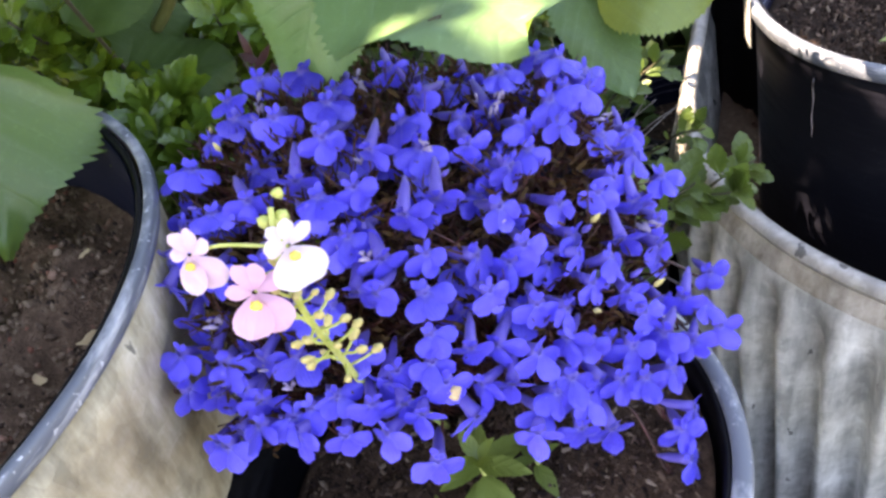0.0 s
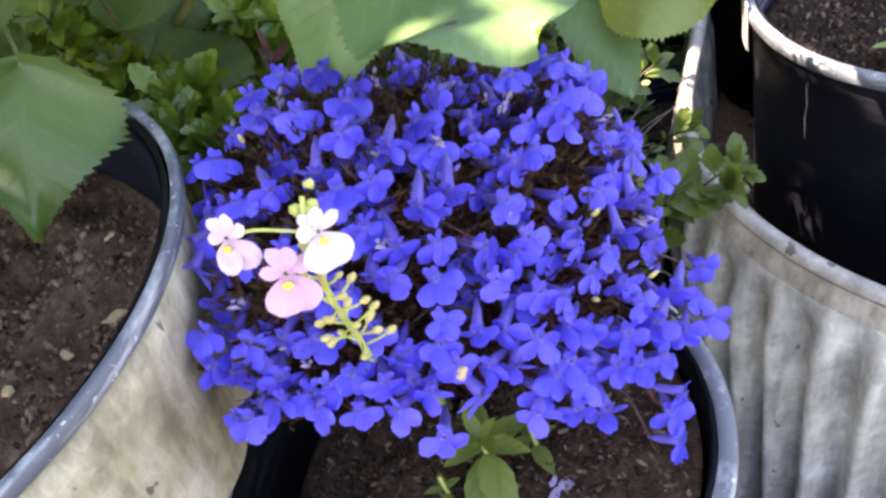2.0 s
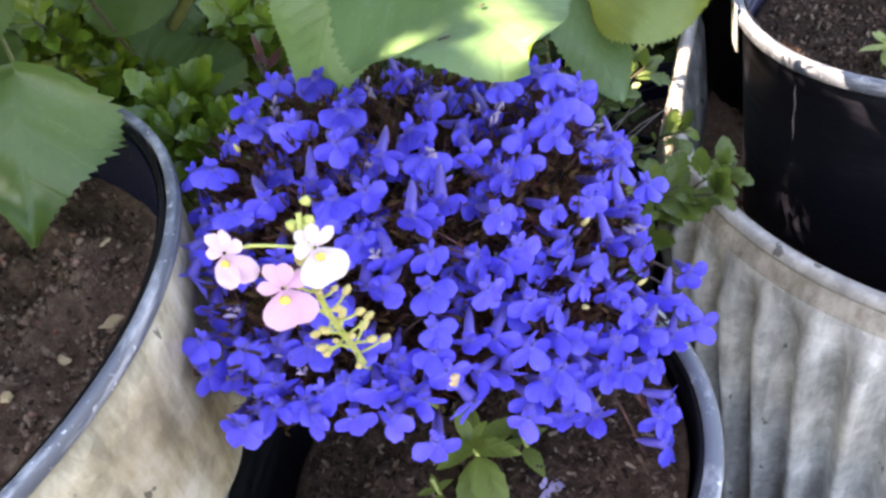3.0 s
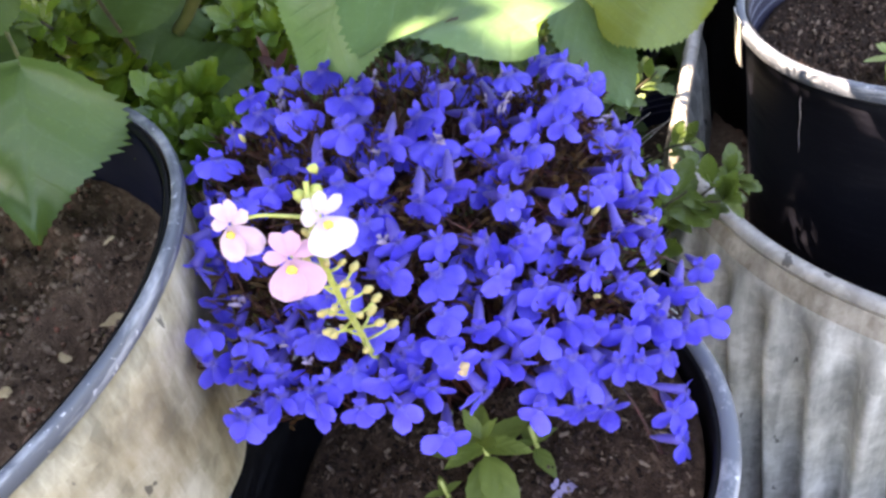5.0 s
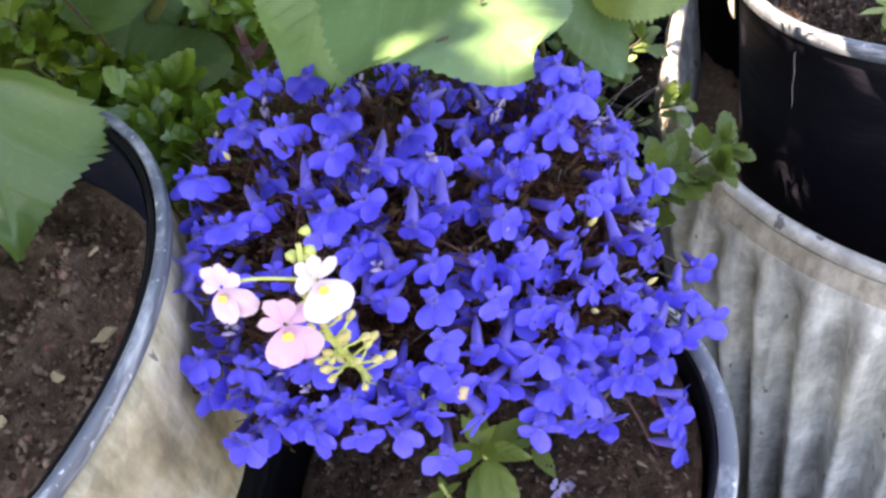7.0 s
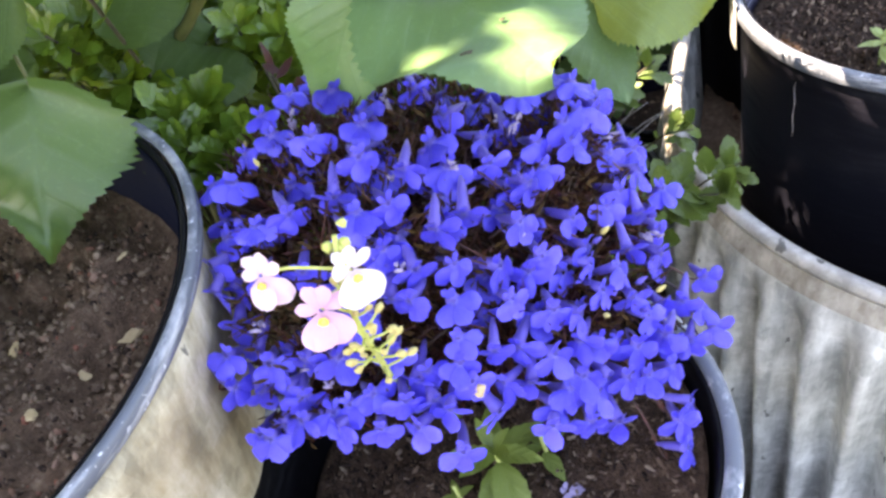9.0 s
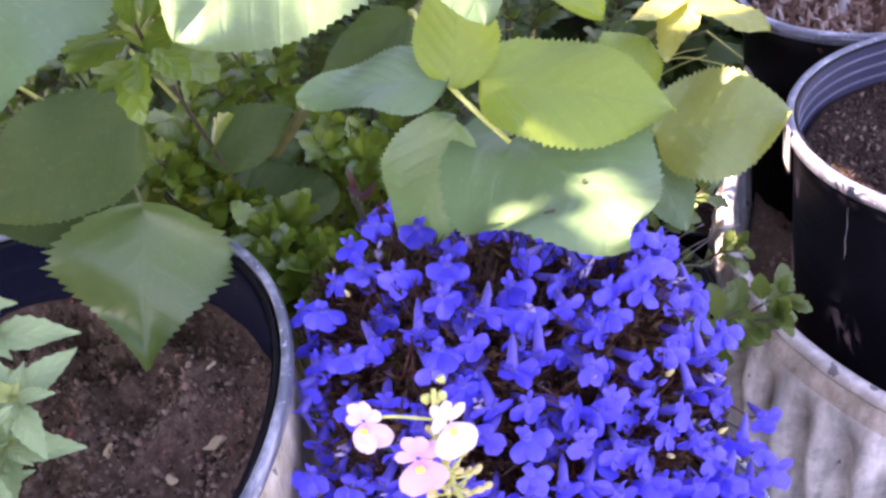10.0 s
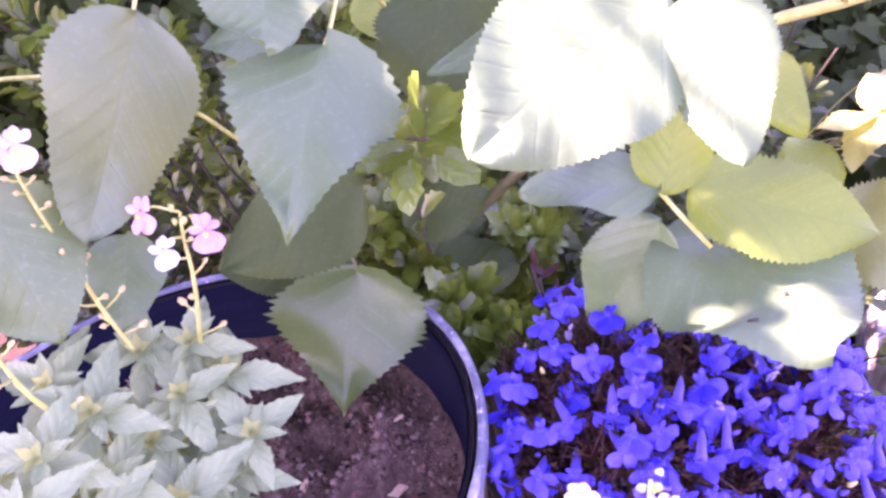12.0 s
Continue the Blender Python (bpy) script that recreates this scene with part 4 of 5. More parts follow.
def whorl(plant, at, axis, size, rng, big, small):
    """Opposite leaves in pairs, each pair crosswise to the one below, with a young tuft in the middle."""
    axis = Vector(axis).normalized()
    side = axis.orthogonal().normalized()
    turn = rng.uniform(0, 6.28)
    for k, (pool, s, rise, n) in enumerate(((big, 1.0, 0.10, 4), (big, 0.5, 0.5, 4), (small, 0.7, 1.3, 4))):
        for j in range(n):
            a = turn + j * math.pi / 2 + k * math.pi / 4 + rng.uniform(-0.2, 0.2)
            d = Matrix.Rotation(a, 3, axis) @ side
            way = (d + axis * (rise + rng.uniform(-0.15, 0.2))).normalized()
            base = Vector(at) + axis * 0.003 * k
            m = blade_pose(base, base + way, axis.cross(d) * -1)
            if (m.to_3x3() @ Vector((0, 0, 1))).dot(axis) < 0:
                m = blade_pose(base, base + way, axis.cross(d))
            share("leaf", pool[rng.randrange(len(pool))], plant, m @ Matrix.Scale(size * s * rng.uniform(0.85, 1.1), 4))


ROSETTES = [(-0.202, 0.010, 0.483), (-0.163, 0.031, 0.442), (-0.185, 0.035, 0.463), (-0.199, -0.004, 0.464), (-0.184, 0.002, 0.442), (-0.211, -0.011, 0.485), (-0.184, 0.056, 0.471), (-0.200, 0.049, 0.476), (-0.174, 0.055, 0.454), (-0.195, 0.020, 0.455), (-0.213, -0.030, 0.478), (-0.180, 0.014, 0.435), (-0.219, 0.020, 0.490), (-0.203, -0.021, 0.460), (-0.232, 0.000, 0.470), (-0.235, 0.035, 0.475)]


def pale_nemesia():
    rng = random.Random(77)
    plant = thing("nemesia", (0, 0, 0), "bushy sage-green nemesia with pale pink flowers in the pail", "flowering plant", "pink nemesias")
    root = Vector((-0.225, 0.015, 0.350))
    for x, y, z in ROSETTES:
        top = Vector((x, y, z - 0.012))
        lean = Vector((0.25 + (x + 0.20) * 5, (y - 0.03) * 3 - 0.55, 0.9))
        base = root.lerp(Vector((x, y, 0.352)), 0.45)
        path = bend([base, base.lerp(top, 0.5) + Vector((0, 0, 0.01)), top], 6)
        mesh_object("stem", *tube(path, taper(0.0014, 0.0008, len(path)), 6), M_GREEN_STEM, plant)
        whorl(plant, top, lean, rng.uniform(0.85, 1.1), rng, PALE_LEAVES, PALE_SMALL)
        mid = path[int(len(path) * 0.66)]
        whorl(plant, mid, lean, rng.uniform(0.75, 0.95), rng, PALE_LEAVES, PALE_SMALL)
        low = path[len(path) // 2]
        for k in range(2):
            a = rng.uniform(0, 6.28)
            d = Vector((math.cos(a), math.sin(a), 0.35)).normalized()
            share("leaf", PALE_LEAVES[k], plant, blade_pose(low, low + d, d.cross(Vector((0, 0, 1)))) @ Matrix.Scale(rng.uniform(0.8, 1.05), 4))
    flower_spike(
        plant,
        [(-0.182, 0.058, 0.455), (-0.1689, 0.0470, 0.4845), (-0.1626, 0.0431, 0.5035), (-0.1605, 0.0436, 0.5176), (-0.1591, 0.0459, 0.5264)],
        [(PINK_BLOOMS[0], (-0.1701, 0.0415, 0.5318), (-0.3, -0.6, 0.6), 0.88), (PINK_BLOOMS[1], (-0.1521, 0.0440, 0.5190), (0.35, -0.7, 0.6), 0.92), (BLUSH_BLOOM, (-0.1648, 0.0350, 0.5190), (0.0, -0.7, 0.6), 0.80)],
        7, 9,
    )
    flower_spike(
        plant,
        [(-0.200, 0.045, 0.470), (-0.2022, 0.0436, 0.4896), (-0.2017, 0.0398, 0.5160), (-0.2031, 0.0393, 0.5428), (-0.2032, 0.0393, 0.5581), (-0.2025, 0.0400, 0.5680)],
        [(BLUSH_BLOOM, (-0.1993, 0.0400, 0.5643), (0.2, -0.8, 0.5), 1.0), (PINK_BLOOMS[2], (-0.2070, 0.0380, 0.5690), (-0.3, -0.8, 0.5), 0.95)],
        22, 13, 0.0009,
    )
    flower_spike(plant, [(-0.214, 0.010, 0.470), (-0.212, 0.000, 0.492), (-0.211, -0.004, 0.512), (-0.212, -0.004, 0.522)], [], 5, 15, 0.0010)
    return plant


pale_nemesia()


# ---- seedlings and fallen bits ----
def seedling(at, seed, size, label, group, sprays, pool=WEED_LEAVES):
    """A stem with long leaves low down and smaller ones above; sprays lists (heading, rise, height, scale)."""
    rng = random.Random(seed)
    plant = thing("seedling", at, label, "seedling", group)
    mesh_object("stem", *tube([(0, 0, -0.004), (0.001, 0, 0.010 * size), (0, 0.001, 0.024 * size)], 0.0010, 6), M_GREEN_STEM, plant)
    for k, (heading, rise, high, scale) in enumerate(sprays):
        a = radians(heading + rng.uniform(-8, 8))
        d = Vector((math.cos(a), math.sin(a), rise)).normalized()
        b = Vector((0, 0, high * size))
        m = blade_pose(b, b + d, d.cross(Vector((0, 0, 1))))
        if (m.to_3x3() @ Vector((0, 0, 1))).z < 0:
            m = blade_pose(b, b + d, Vector((0, 0, 1)).cross(d))
        share("leaf", pool[k % 3], plant, m @ Matrix.Scale(size * scale, 4))
    return plant


WEED_FULL = [(-78, -0.05, 0.016, 1.15), (-108, -0.05, 0.015, 1.2), (25, 0.2, 0.018, 0.9), (160, 0.2, 0.018, 0.85), (-35, 0.35, 0.021, 0.75), (-150, 0.35, 0.021, 0.65), (90, 0.4, 0.022, 0.7), (-70, 0.9, 0.024, 0.5), (110, 0.9, 0.024, 0.5), (20, 1.2, 0.024, 0.4), (200, 1.2, 0.024, 0.4)]
WEED_FEW = [(-80, 0.1, 0.010, 0.8), (100, 0.3, 0.012, 0.6), (10, 0.4, 0.014, 0.55), (190, 0.4, 0.014, 0.55)]
seedling((0.006, -0.010, 0.270), 3, 1.3, "small olive-green seedling with lance-shaped leaves in the lobelia's soil", "seedlings", WEED_FULL)
seedling((0.026, -0.004, 0.268), 6, 0.95, "tiny green seedling beside the lobelia", "seedlings", WEED_FEW)
seedling((-0.014, -0.012, 0.268), 7, 0.70, "tiny green seedling beside the lobelia", "seedlings", WEED_FEW)
seedling((0.354, 0.253, 0.207), 8, 1.0, "yellow-green seedling in the black pot", "seedlings", WEED_FULL, YELLOW_LEAVES)


def fallen_flower():
    v, f, u = lobelia_corolla(40)
    ob = mesh_object("fallen_flower", v, f, M_FADED, uvs=u)
    ob.matrix_basis = pose(0.0295, -0.0235, c_height(0.0295, -0.0235) + 0.004, 25, 10, 40)
    return tagged(ob, "faded violet lobelia flower fallen on the soil", "fallen flower")


fallen_flower()
for i, (x, y, s) in enumerate([(-0.121, 0.062, 0.0055), (-0.150, 0.020, 0.004), (-0.120, 0.090, 0.003), (-0.165, 0.060, 0.0035), (-0.140, 0.045, 0.003), (-0.185, 0.065, 0.004)]):
    wood_chip((x, y, l_height(x, y) + 0.001), s, "pale splinter of wood lying on the potting soil", (10, 15, 50 + 70 * i), 60 + i)


# ---- brambles ----
def bramble_leaf(plant, base, tip, across, width, material=None, label="", spots=(), **shape):
    """One serrated leaflet from base to tip."""
    b, t = Vector(base), Vector(tip)
    length = (t - b).length
    more = dict(early=0.78, full=0.70, teeth=0.042, pairs=30, cols=10, fold=0.14, droop=0.10, ripple=0.075, arch=0.07, drawn=0.18, seed=len(plant.children))
    more.update(shape)
    v, f, u = blade(length * 1.02, width, **more)
    ob = mesh_object("leaf", v, f, material or M_BRAMBLE, plant, label, u)
    m = blade_pose(b, t, across)
    if (m.to_3x3() @ Vector((0, 0, 1))).dot(Vector((0, -0.55, 0.8))) < 0:
        m = blade_pose(b, t, -Vector(across))
    for n, (u_, v_) in enumerate(spots):
        q, g = lump(0.0011 + 0.0004 * (n % 3), random.Random(n), (1.3, 0.8, 0.15))
        spot = mesh_object("brown_spot", q, g, M_WOOD, ob)
        spot.location = (v_ * width / 2, u_ * length, more["fold"] * abs(v_ * width / 2) - more["droop"] * length * u_ * u_ + 0.0006)
    bow = more["droop"] * length
    ob.matrix_basis = Matrix.Translation((m.to_3x3() @ Vector((0, 0, 1))) * bow * 0.35) @ m
    return ob


def stalk(plant, pts, r0, r1, material=None, name="leaf_stalk"):
    path = bend(pts, 7)
    return mesh_object(name, *tube(path, taper(r0, r1, len(path)), 7), material or M_CANE, plant)


def thorns(plant, pts, n, seed, size=0.004):
    rng = random.Random(seed)
    path = bend(pts, 12)
    for k in range(n):
        p = path[int(len(path) * (k + 0.5) / n)]
        d = Vector((rng.uniform(-1, 1), rng.uniform(-1, 0.4), rng.uniform(-0.3, 1))).normalized()
        mesh_object("thorn", *tube([p, p + d * size * 0.5, p + d * size + Vector((0, 0, -size * 0.3))], [size * 0.22, size * 0.12, size * 0.02], 5), M_CANE, plant)


BROAD = dict(early=0.74, full=0.55, cord=0.10, drawn=0.10)
SHIELD = dict(shoulder=0.30, cord=0.05, teeth=0.055, pairs=24)


def bramble_front():
    plant = thing("bramble", (0, 0, 0), "bramble with broad toothed green leaves arching over the pots", "bramble", "brambles")
    cane = [(-0.16, 0.34, -0.01), (-0.13, 0.28, 0.24), (-0.088, 0.215, 0.385), (-0.072, 0.199, 0.4125), (-0.028, 0.178, 0.456), (0.0005, 0.1624, 0.4727), (0.034, 0.164, 0.4875), (0.069, 0.144, 0.515), (0.0985, 0.1265, 0.526), (0.14, 0.11, 0.54)]
    stalk(plant, cane[:7], 0.0034, 0.0028, name="cane")
    stalk(plant, cane[6:], 0.0028, 0.0024, M_GREEN_STEM, name="cane")
    thorns(plant, cane[2:], 12, 4, 0.003)
    # the spray over the lobelia
    stalk(plant, [(0.004, 0.163, 0.474), (0.0089, 0.127, 0.491), (0.012, 0.103, 0.478), (0.0157, 0.088, 0.473), (0.031, 0.078, 0.452)], 0.0013, 0.0010, M_GREEN_STEM)
    bramble_leaf(plant, (0.0310, 0.0930, 0.4480), (0.0560, 0.0190, 0.4452), (0.9734, 0.2198, 0.0647), 0.082, **BROAD, droop=0.06, fold=0.08, spots=((0.13, -0.10), (0.16, -0.16), (0.10, 0.02), (0.62, -0.1), (0.19, -0.22), (0.70, 0.35)))
    bramble_leaf(plant, (0.0149, 0.0920, 0.4610), (-0.0200, 0.0930, 0.4030), (0.6548, -0.4721, -0.5901), 0.043, early=0.8, full=0.62, fold=0.2)
    bramble_leaf(plant, (0.0254, 0.0901, 0.4737), (0.0880, 0.0589, 0.4630), (-0.4560, -0.7952, -0.3997), 0.050, M_LIME, early=0.76, full=0.62, fold=0.12, label="sunlit yellow-green leaf")
    bramble_leaf(plant, (0.0157, 0.0890, 0.4740), (0.0274, 0.1027, 0.5170), (0.9499, -0.2647, -0.1665), 0.032, M_LIME, early=0.8, full=0.65)
    bramble_leaf(plant, (0.0141, 0.0903, 0.4767), (-0.0400, 0.0888, 0.4889), (-0.0277, -0.9696, -0.2432), 0.036, fold=0.18)
    bramble_leaf(plant, (0.0076, 0.1349, 0.4871), (-0.0365, 0.1186, 0.4714), (0.4550, -0.6127, -0.6461), 0.028, M_BRAMBLE_SHADED)
    bramble_leaf(plant, (0.0655, 0.1478, 0.5034), (0.0820, 0.1182, 0.4742), (-0.9189, -0.1583, -0.3612), 0.028, M_LIME, early=0.8)
    # the pair nearest above
    stalk(plant, [(0.0985, 0.1265, 0.526), (0.060, 0.080, 0.560), (0.024, 0.044, 0.584), (0.0140, 0.0345, 0.5760)], 0.0013, 0.0010, M_GREEN_STEM)
    bramble_leaf(plant, (0.0091, 0.0341, 0.5749), (-0.0517, 0.0062, 0.5482), (0.46, -0.46, -0.74), 0.058, early=0.74, full=0.60, drawn=0.12, droop=0.05, teeth=0.032, pairs=36)
    bramble_leaf(plant, (0.0193, 0.0313, 0.5736), (0.0189, -0.0022, 0.5367), (0.9572, -0.2189, 0.1895), 0.032, early=0.72, full=0.60, drawn=0.15, teeth=0.045)
    bramble_leaf(plant, (-0.0009, 0.0868, 0.5519), (-0.0654, 0.0766, 0.5497), (0.1398, -0.7383, -0.6599), 0.024)
    # leaf that hangs over the pail and its shade-coloured neighbours
    stalk(plant, [(-0.105, 0.27, 0.33), (-0.135, 0.21, 0.41), (-0.137, 0.165, 0.447), (-0.1265, 0.126, 0.4378)], 0.0011, 0.0008)
    bramble_leaf(plant, (-0.1270, 0.1245, 0.4370), (-0.1425, 0.0833, 0.3840), (0.9463, 0.0607, -0.3175), 0.078, M_BRAMBLE_MID, **dict(SHIELD, shoulder=0.34, teeth=0.08, pairs=22, drip=0.62, cord=0.06), fold=-0.10, droop=0.08)
    bramble_leaf(plant, (-0.1110, 0.1800, 0.3900), (-0.0510, 0.1820, 0.3890), (0.0, -0.85, -0.52), 0.050, M_BRAMBLE_SHADED, **BROAD)
    bramble_leaf(plant, (-0.1060, 0.1712, 0.4294), (-0.0585, 0.1765, 0.4408), (0.2440, -0.6694, -0.7017), 0.033, M_BRAMBLE_SHADED)
    bramble_leaf(plant, (-0.1264, 0.1990, 0.4186), (-0.0649, 0.2100, 0.4035), (-0.0246, -0.7565, -0.6535), 0.048, M_BRAMBLE_SHADED, **BROAD)
    bramble_leaf(plant, (-0.1166, 0.1445, 0.4727), (-0.1719, 0.0906, 0.4743), (0.4140, -0.4481, -0.7924), 0.052, M_BRAMBLE_SHADED)
    bramble_leaf(plant, (-0.1300, 0.1530, 0.4330), (-0.2000, 0.1390, 0.4460), (0.001, 0.037, 0.020), 0.048, M_BRAMBLE_SHADED)
    # leaves over the pail's far side
    stalk(plant, [(-0.10, 0.28, 0.36), (-0.080, 0.19, 0.50), (-0.090, 0.12, 0.575), (-0.0962, 0.0622, 0.5689)], 0.0012, 0.0008, M_GREEN_STEM)
    bramble_leaf(plant, (-0.0962, 0.0622, 0.5689), (-0.1088, 0.0000, 0.5374), (0.9416, -0.0201, -0.3362), 0.056, **SHIELD, fold=0.06, droop=0.04)
    bramble_leaf(plant, (-0.1114, 0.0812, 0.5962), (-0.1099, 0.0456, 0.5794), (0.9494, 0.1664, -0.2664), 0.044, early=0.8, full=0.6)
    bramble_leaf(plant, (-0.0576, 0.1536, 0.5593), (-0.0713, 0.1159, 0.5143), (0.9621, -0.0262, -0.2715), 0.054, M_BRAMBLE_SHADED)
    bramble_leaf(plant, (-0.1080, 0.1850, 0.5430), (-0.0510, 0.1890, 0.5350), (0.004, 0.017, 0.022), 0.034, M_LIME)
    stalk(plant, [(-0.12, 0.30, 0.34), (-0.15, 0.22, 0.52), (-0.165, 0.13, 0.598), (-0.1672, 0.0914, 0.5849)], 0.0012, 0.0008, M_GREEN_STEM)
    bramble_leaf(plant, (-0.1672, 0.0914, 0.5849), (-0.1871, 0.0364, 0.5281), (0.5608, 0.4877, -0.6691), 0.055, M_BRAMBLE_OLIVE, early=0.72, full=0.58, quilt=0.009, ripple=0.07, fold=0.18, label="crinkled olive-green leaf")
    stalk(plant, [(-0.14, 0.30, 0.30), (-0.20, 0.20, 0.50), (-0.225, 0.08, 0.575), (-0.2209, 0.0375, 0.5540)], 0.0012, 0.0008, M_GREEN_STEM)
    bramble_leaf(plant, (-0.2209, 0.0375, 0.5540), (-0.2001, 0.0127, 0.5042), (0.6466, 0.7552, -0.1071), 0.052)
    bramble_leaf(plant, (-0.2055, 0.0872, 0.4995), (-0.2058, 0.0532, 0.4767), (0.8695, 0.2706, -0.4133), 0.032, early=0.8, full=0.6)
    bramble_leaf(plant, (-0.2410, 0.0900, 0.5280), (-0.2480, 0.0550, 0.4800), (0.037, 0.015, -0.024), 0.050)
    bramble_leaf(plant, (-0.1270, 0.2040, 0.5210), (-0.1010, 0.1990, 0.4840), (0.036, 0.015, 0.012), 0.042, M_BRAMBLE_SHADED)
    bramble_leaf(plant, (-0.1330, 0.1850, 0.5420), (-0.1760, 0.1690, 0.5480), (0.001, 0.027, 0.019), 0.034)
    return plant


bramble_front()


def bramble_side():
    plant = thing("bramble", (0, 0, 0), "young bramble with sunlit yellow-green leaves beside the tub", "bramble", "brambles")
    cane = [(0.16, 0.46, -0.12), (0.150, 0.40, 0.20), (0.110, 0.27, 0.36), (0.1064, 0.2200, 0.3936), (0.1365, 0.2192, 0.4084), (0.150, 0.212, 0.4180)]
    stalk(plant, cane, 0.0032, 0.0014, name="cane")
    thorns(plant, cane[1:], 8, 9)
    stalk(plant, [(0.1064, 0.2200, 0.3936), (0.120, 0.222, 0.372), (0.1361, 0.2169, 0.3459)], 0.0013, 0.0009, M_GREEN_STEM)
    bramble_leaf(plant, (0.1361, 0.2169, 0.3459), (0.2010, 0.1853, 0.3604), (-0.2734, -0.7988, -0.5358), 0.074, M_PALE_LIME, early=0.78, full=0.56, quilt=0.010, teeth=0.045, pairs=26)
    stalk(plant, [(0.1064, 0.2200, 0.3936), (0.118, 0.240, 0.372), (0.1303, 0.2432, 0.3521)], 0.0013, 0.0009, M_GREEN_STEM)
    bramble_leaf(plant, (0.1303, 0.2432, 0.3521), (0.1379, 0.1758, 0.3046), (-0.9957, -0.0638, -0.0678), 0.046, early=0.76, full=0.6, quilt=0.012, teeth=0.06, pairs=22)
    bramble_leaf(plant, (0.1316, 0.2100, 0.4104), (0.0973, 0.1932, 0.4047), (0.4433, -0.7326, -0.5165), 0.036, M_LIME, pairs=16, quilt=0.014)
    bramble_leaf(plant, (0.1280, 0.2160, 0.4060), (0.1180, 0.1900, 0.3850), (0.8, -0.5, 0.1), 0.028, M_LIME, pairs=16, quilt=0.014)
    c = (0.1556, 0.2100, 0.4267)
    for tip, across, w in (((0.1900, 0.2320, 0.4510), (0.4634, -0.8734, 0.1502), 0.036), ((0.1810, 0.1718, 0.4216), (-0.8519, -0.5233, 0.0217), 0.026), ((0.1317, 0.1868, 0.4110), (0.6184, -0.7614, 0.1948), 0.024), ((0.1210, 0.2099, 0.4265), (0.0020, -0.9955, -0.0946), 0.017), ((0.1561, 0.2290, 0.4430), (0.95, -0.2, 0.1), 0.018)):
        bramble_leaf(plant, c, tip, across, w, M_YOUNG, pairs=9, teeth=0.09, early=0.95, full=0.8, quilt=0.012)
    return plant


bramble_side()


def bramble_back():
    """The shaded thicket behind the pots."""
    rng = random.Random(5)
    for n in range(5):
        x0 = -0.25 + 0.26 * n
        plant = thing("bramble", (0, 0, 0), "shaded bramble with dull green leaves behind the pots", "bramble", "brambles")
        g = ground_height(x0, 0.9)
        cane = [(x0, 0.98, g - 0.02), (x0 + 0.03, 0.93, g + 0.28), (x0 + 0.08, 0.84, g + 0.47), (x0 + 0.13, 0.76, g + 0.54)]
        stalk(plant, cane, 0.0045, 0.002, name="cane")
        path = bend(cane, 8)
        for k in range(26):
            p = path[rng.randrange(4, len(path))]
            off = Vector((rng.uniform(-0.15, 0.15), rng.uniform(-0.14, 0.04), rng.uniform(-0.12, 0.14)))
            b = p + off
            d = Vector((rng.uniform(-0.8, 0.8), rng.uniform(-0.9, 0.1), rng.uniform(-1.0, 0.1))).normalized() * rng.uniform(0.05, 0.085)
            stalk(plant, [p, p.lerp(b, 0.5) + Vector((0, 0, 0.01)), b], 0.0013, 0.0009, M_GREEN_STEM)
            bramble_leaf(plant, b, b + d, d.cross(Vector((0.1, -0.5, 0.8))), rng.uniform(0.045, 0.065), M_BRAMBLE_SHADED, pairs=12, cols=4)


bramble_back()


# ---- small-leaved shrubs ----
# ---- gaps in the leaves through which the sun falls ----
SUNLIT = [((0.003, 0.031, 0.572), 0.0065), ((-0.009, 0.026, 0.567), 0.0065), ((-0.021, 0.020, 0.562), 0.0065), ((-0.034, 0.015, 0.556), 0.0065), ((-0.046, 0.009, 0.551), 0.0065), ((0.019, 0.022, 0.563), 0.0065), ((0.019, 0.008, 0.547), 0.0065), ((0.158, 0.208, 0.427), 0.016), ((0.056, 0.021, 0.446), 0.010), ((0.055, 0.046, 0.449), 0.004), ((0.022, 0.044, 0.440), 0.004), ((0.250, 0.353, 0.157), 0.015), ((0.258, 0.374, 0.157), 0.018), ((0.268, 0.394, 0.157), 0.018), ((0.275, 0.407, 0.157), 0.014), ((0.244, 0.328, 0.112), 0.009), ((0.244, 0.315, 0.092), 0.006), ((0.338, 0.452, 0.004), 0.008), ((0.325, 0.395, 0.018), 0.011), ((0.291, 0.250, 0.105), 0.008), ((0.291, 0.325, 0.205), 0.007), ((0.291, 0.325, 0.190), 0.007)]
# the stretch of the front pot's rim that lies in the sun
for turn in range(168, 232, 5):
    SUNLIT.append(((R_AT[0] + 0.1375 * math.cos(radians(turn)), R_AT[1] + 0.1375 * math.sin(radians(turn)), 0.245), 0.0035))
GAPS = [(Vector(q), r) for q, r in SUNLIT]


def clear(p):
    """How far a place stays outside the gaps through which the sun falls."""
    return min((p - q - SUN_DIR * (p - q).dot(SUN_DIR)).length - r for q, r in GAPS)


def shrub_piece(rng, size):
    return blade(size, size * rng.uniform(0.5, 0.62), 1.2, 0.75, 0.18, 5, 2, rng.uniform(0.15, 0.55), rng.uniform(-0.15, 0.4), 0.0, rng.randrange(99))


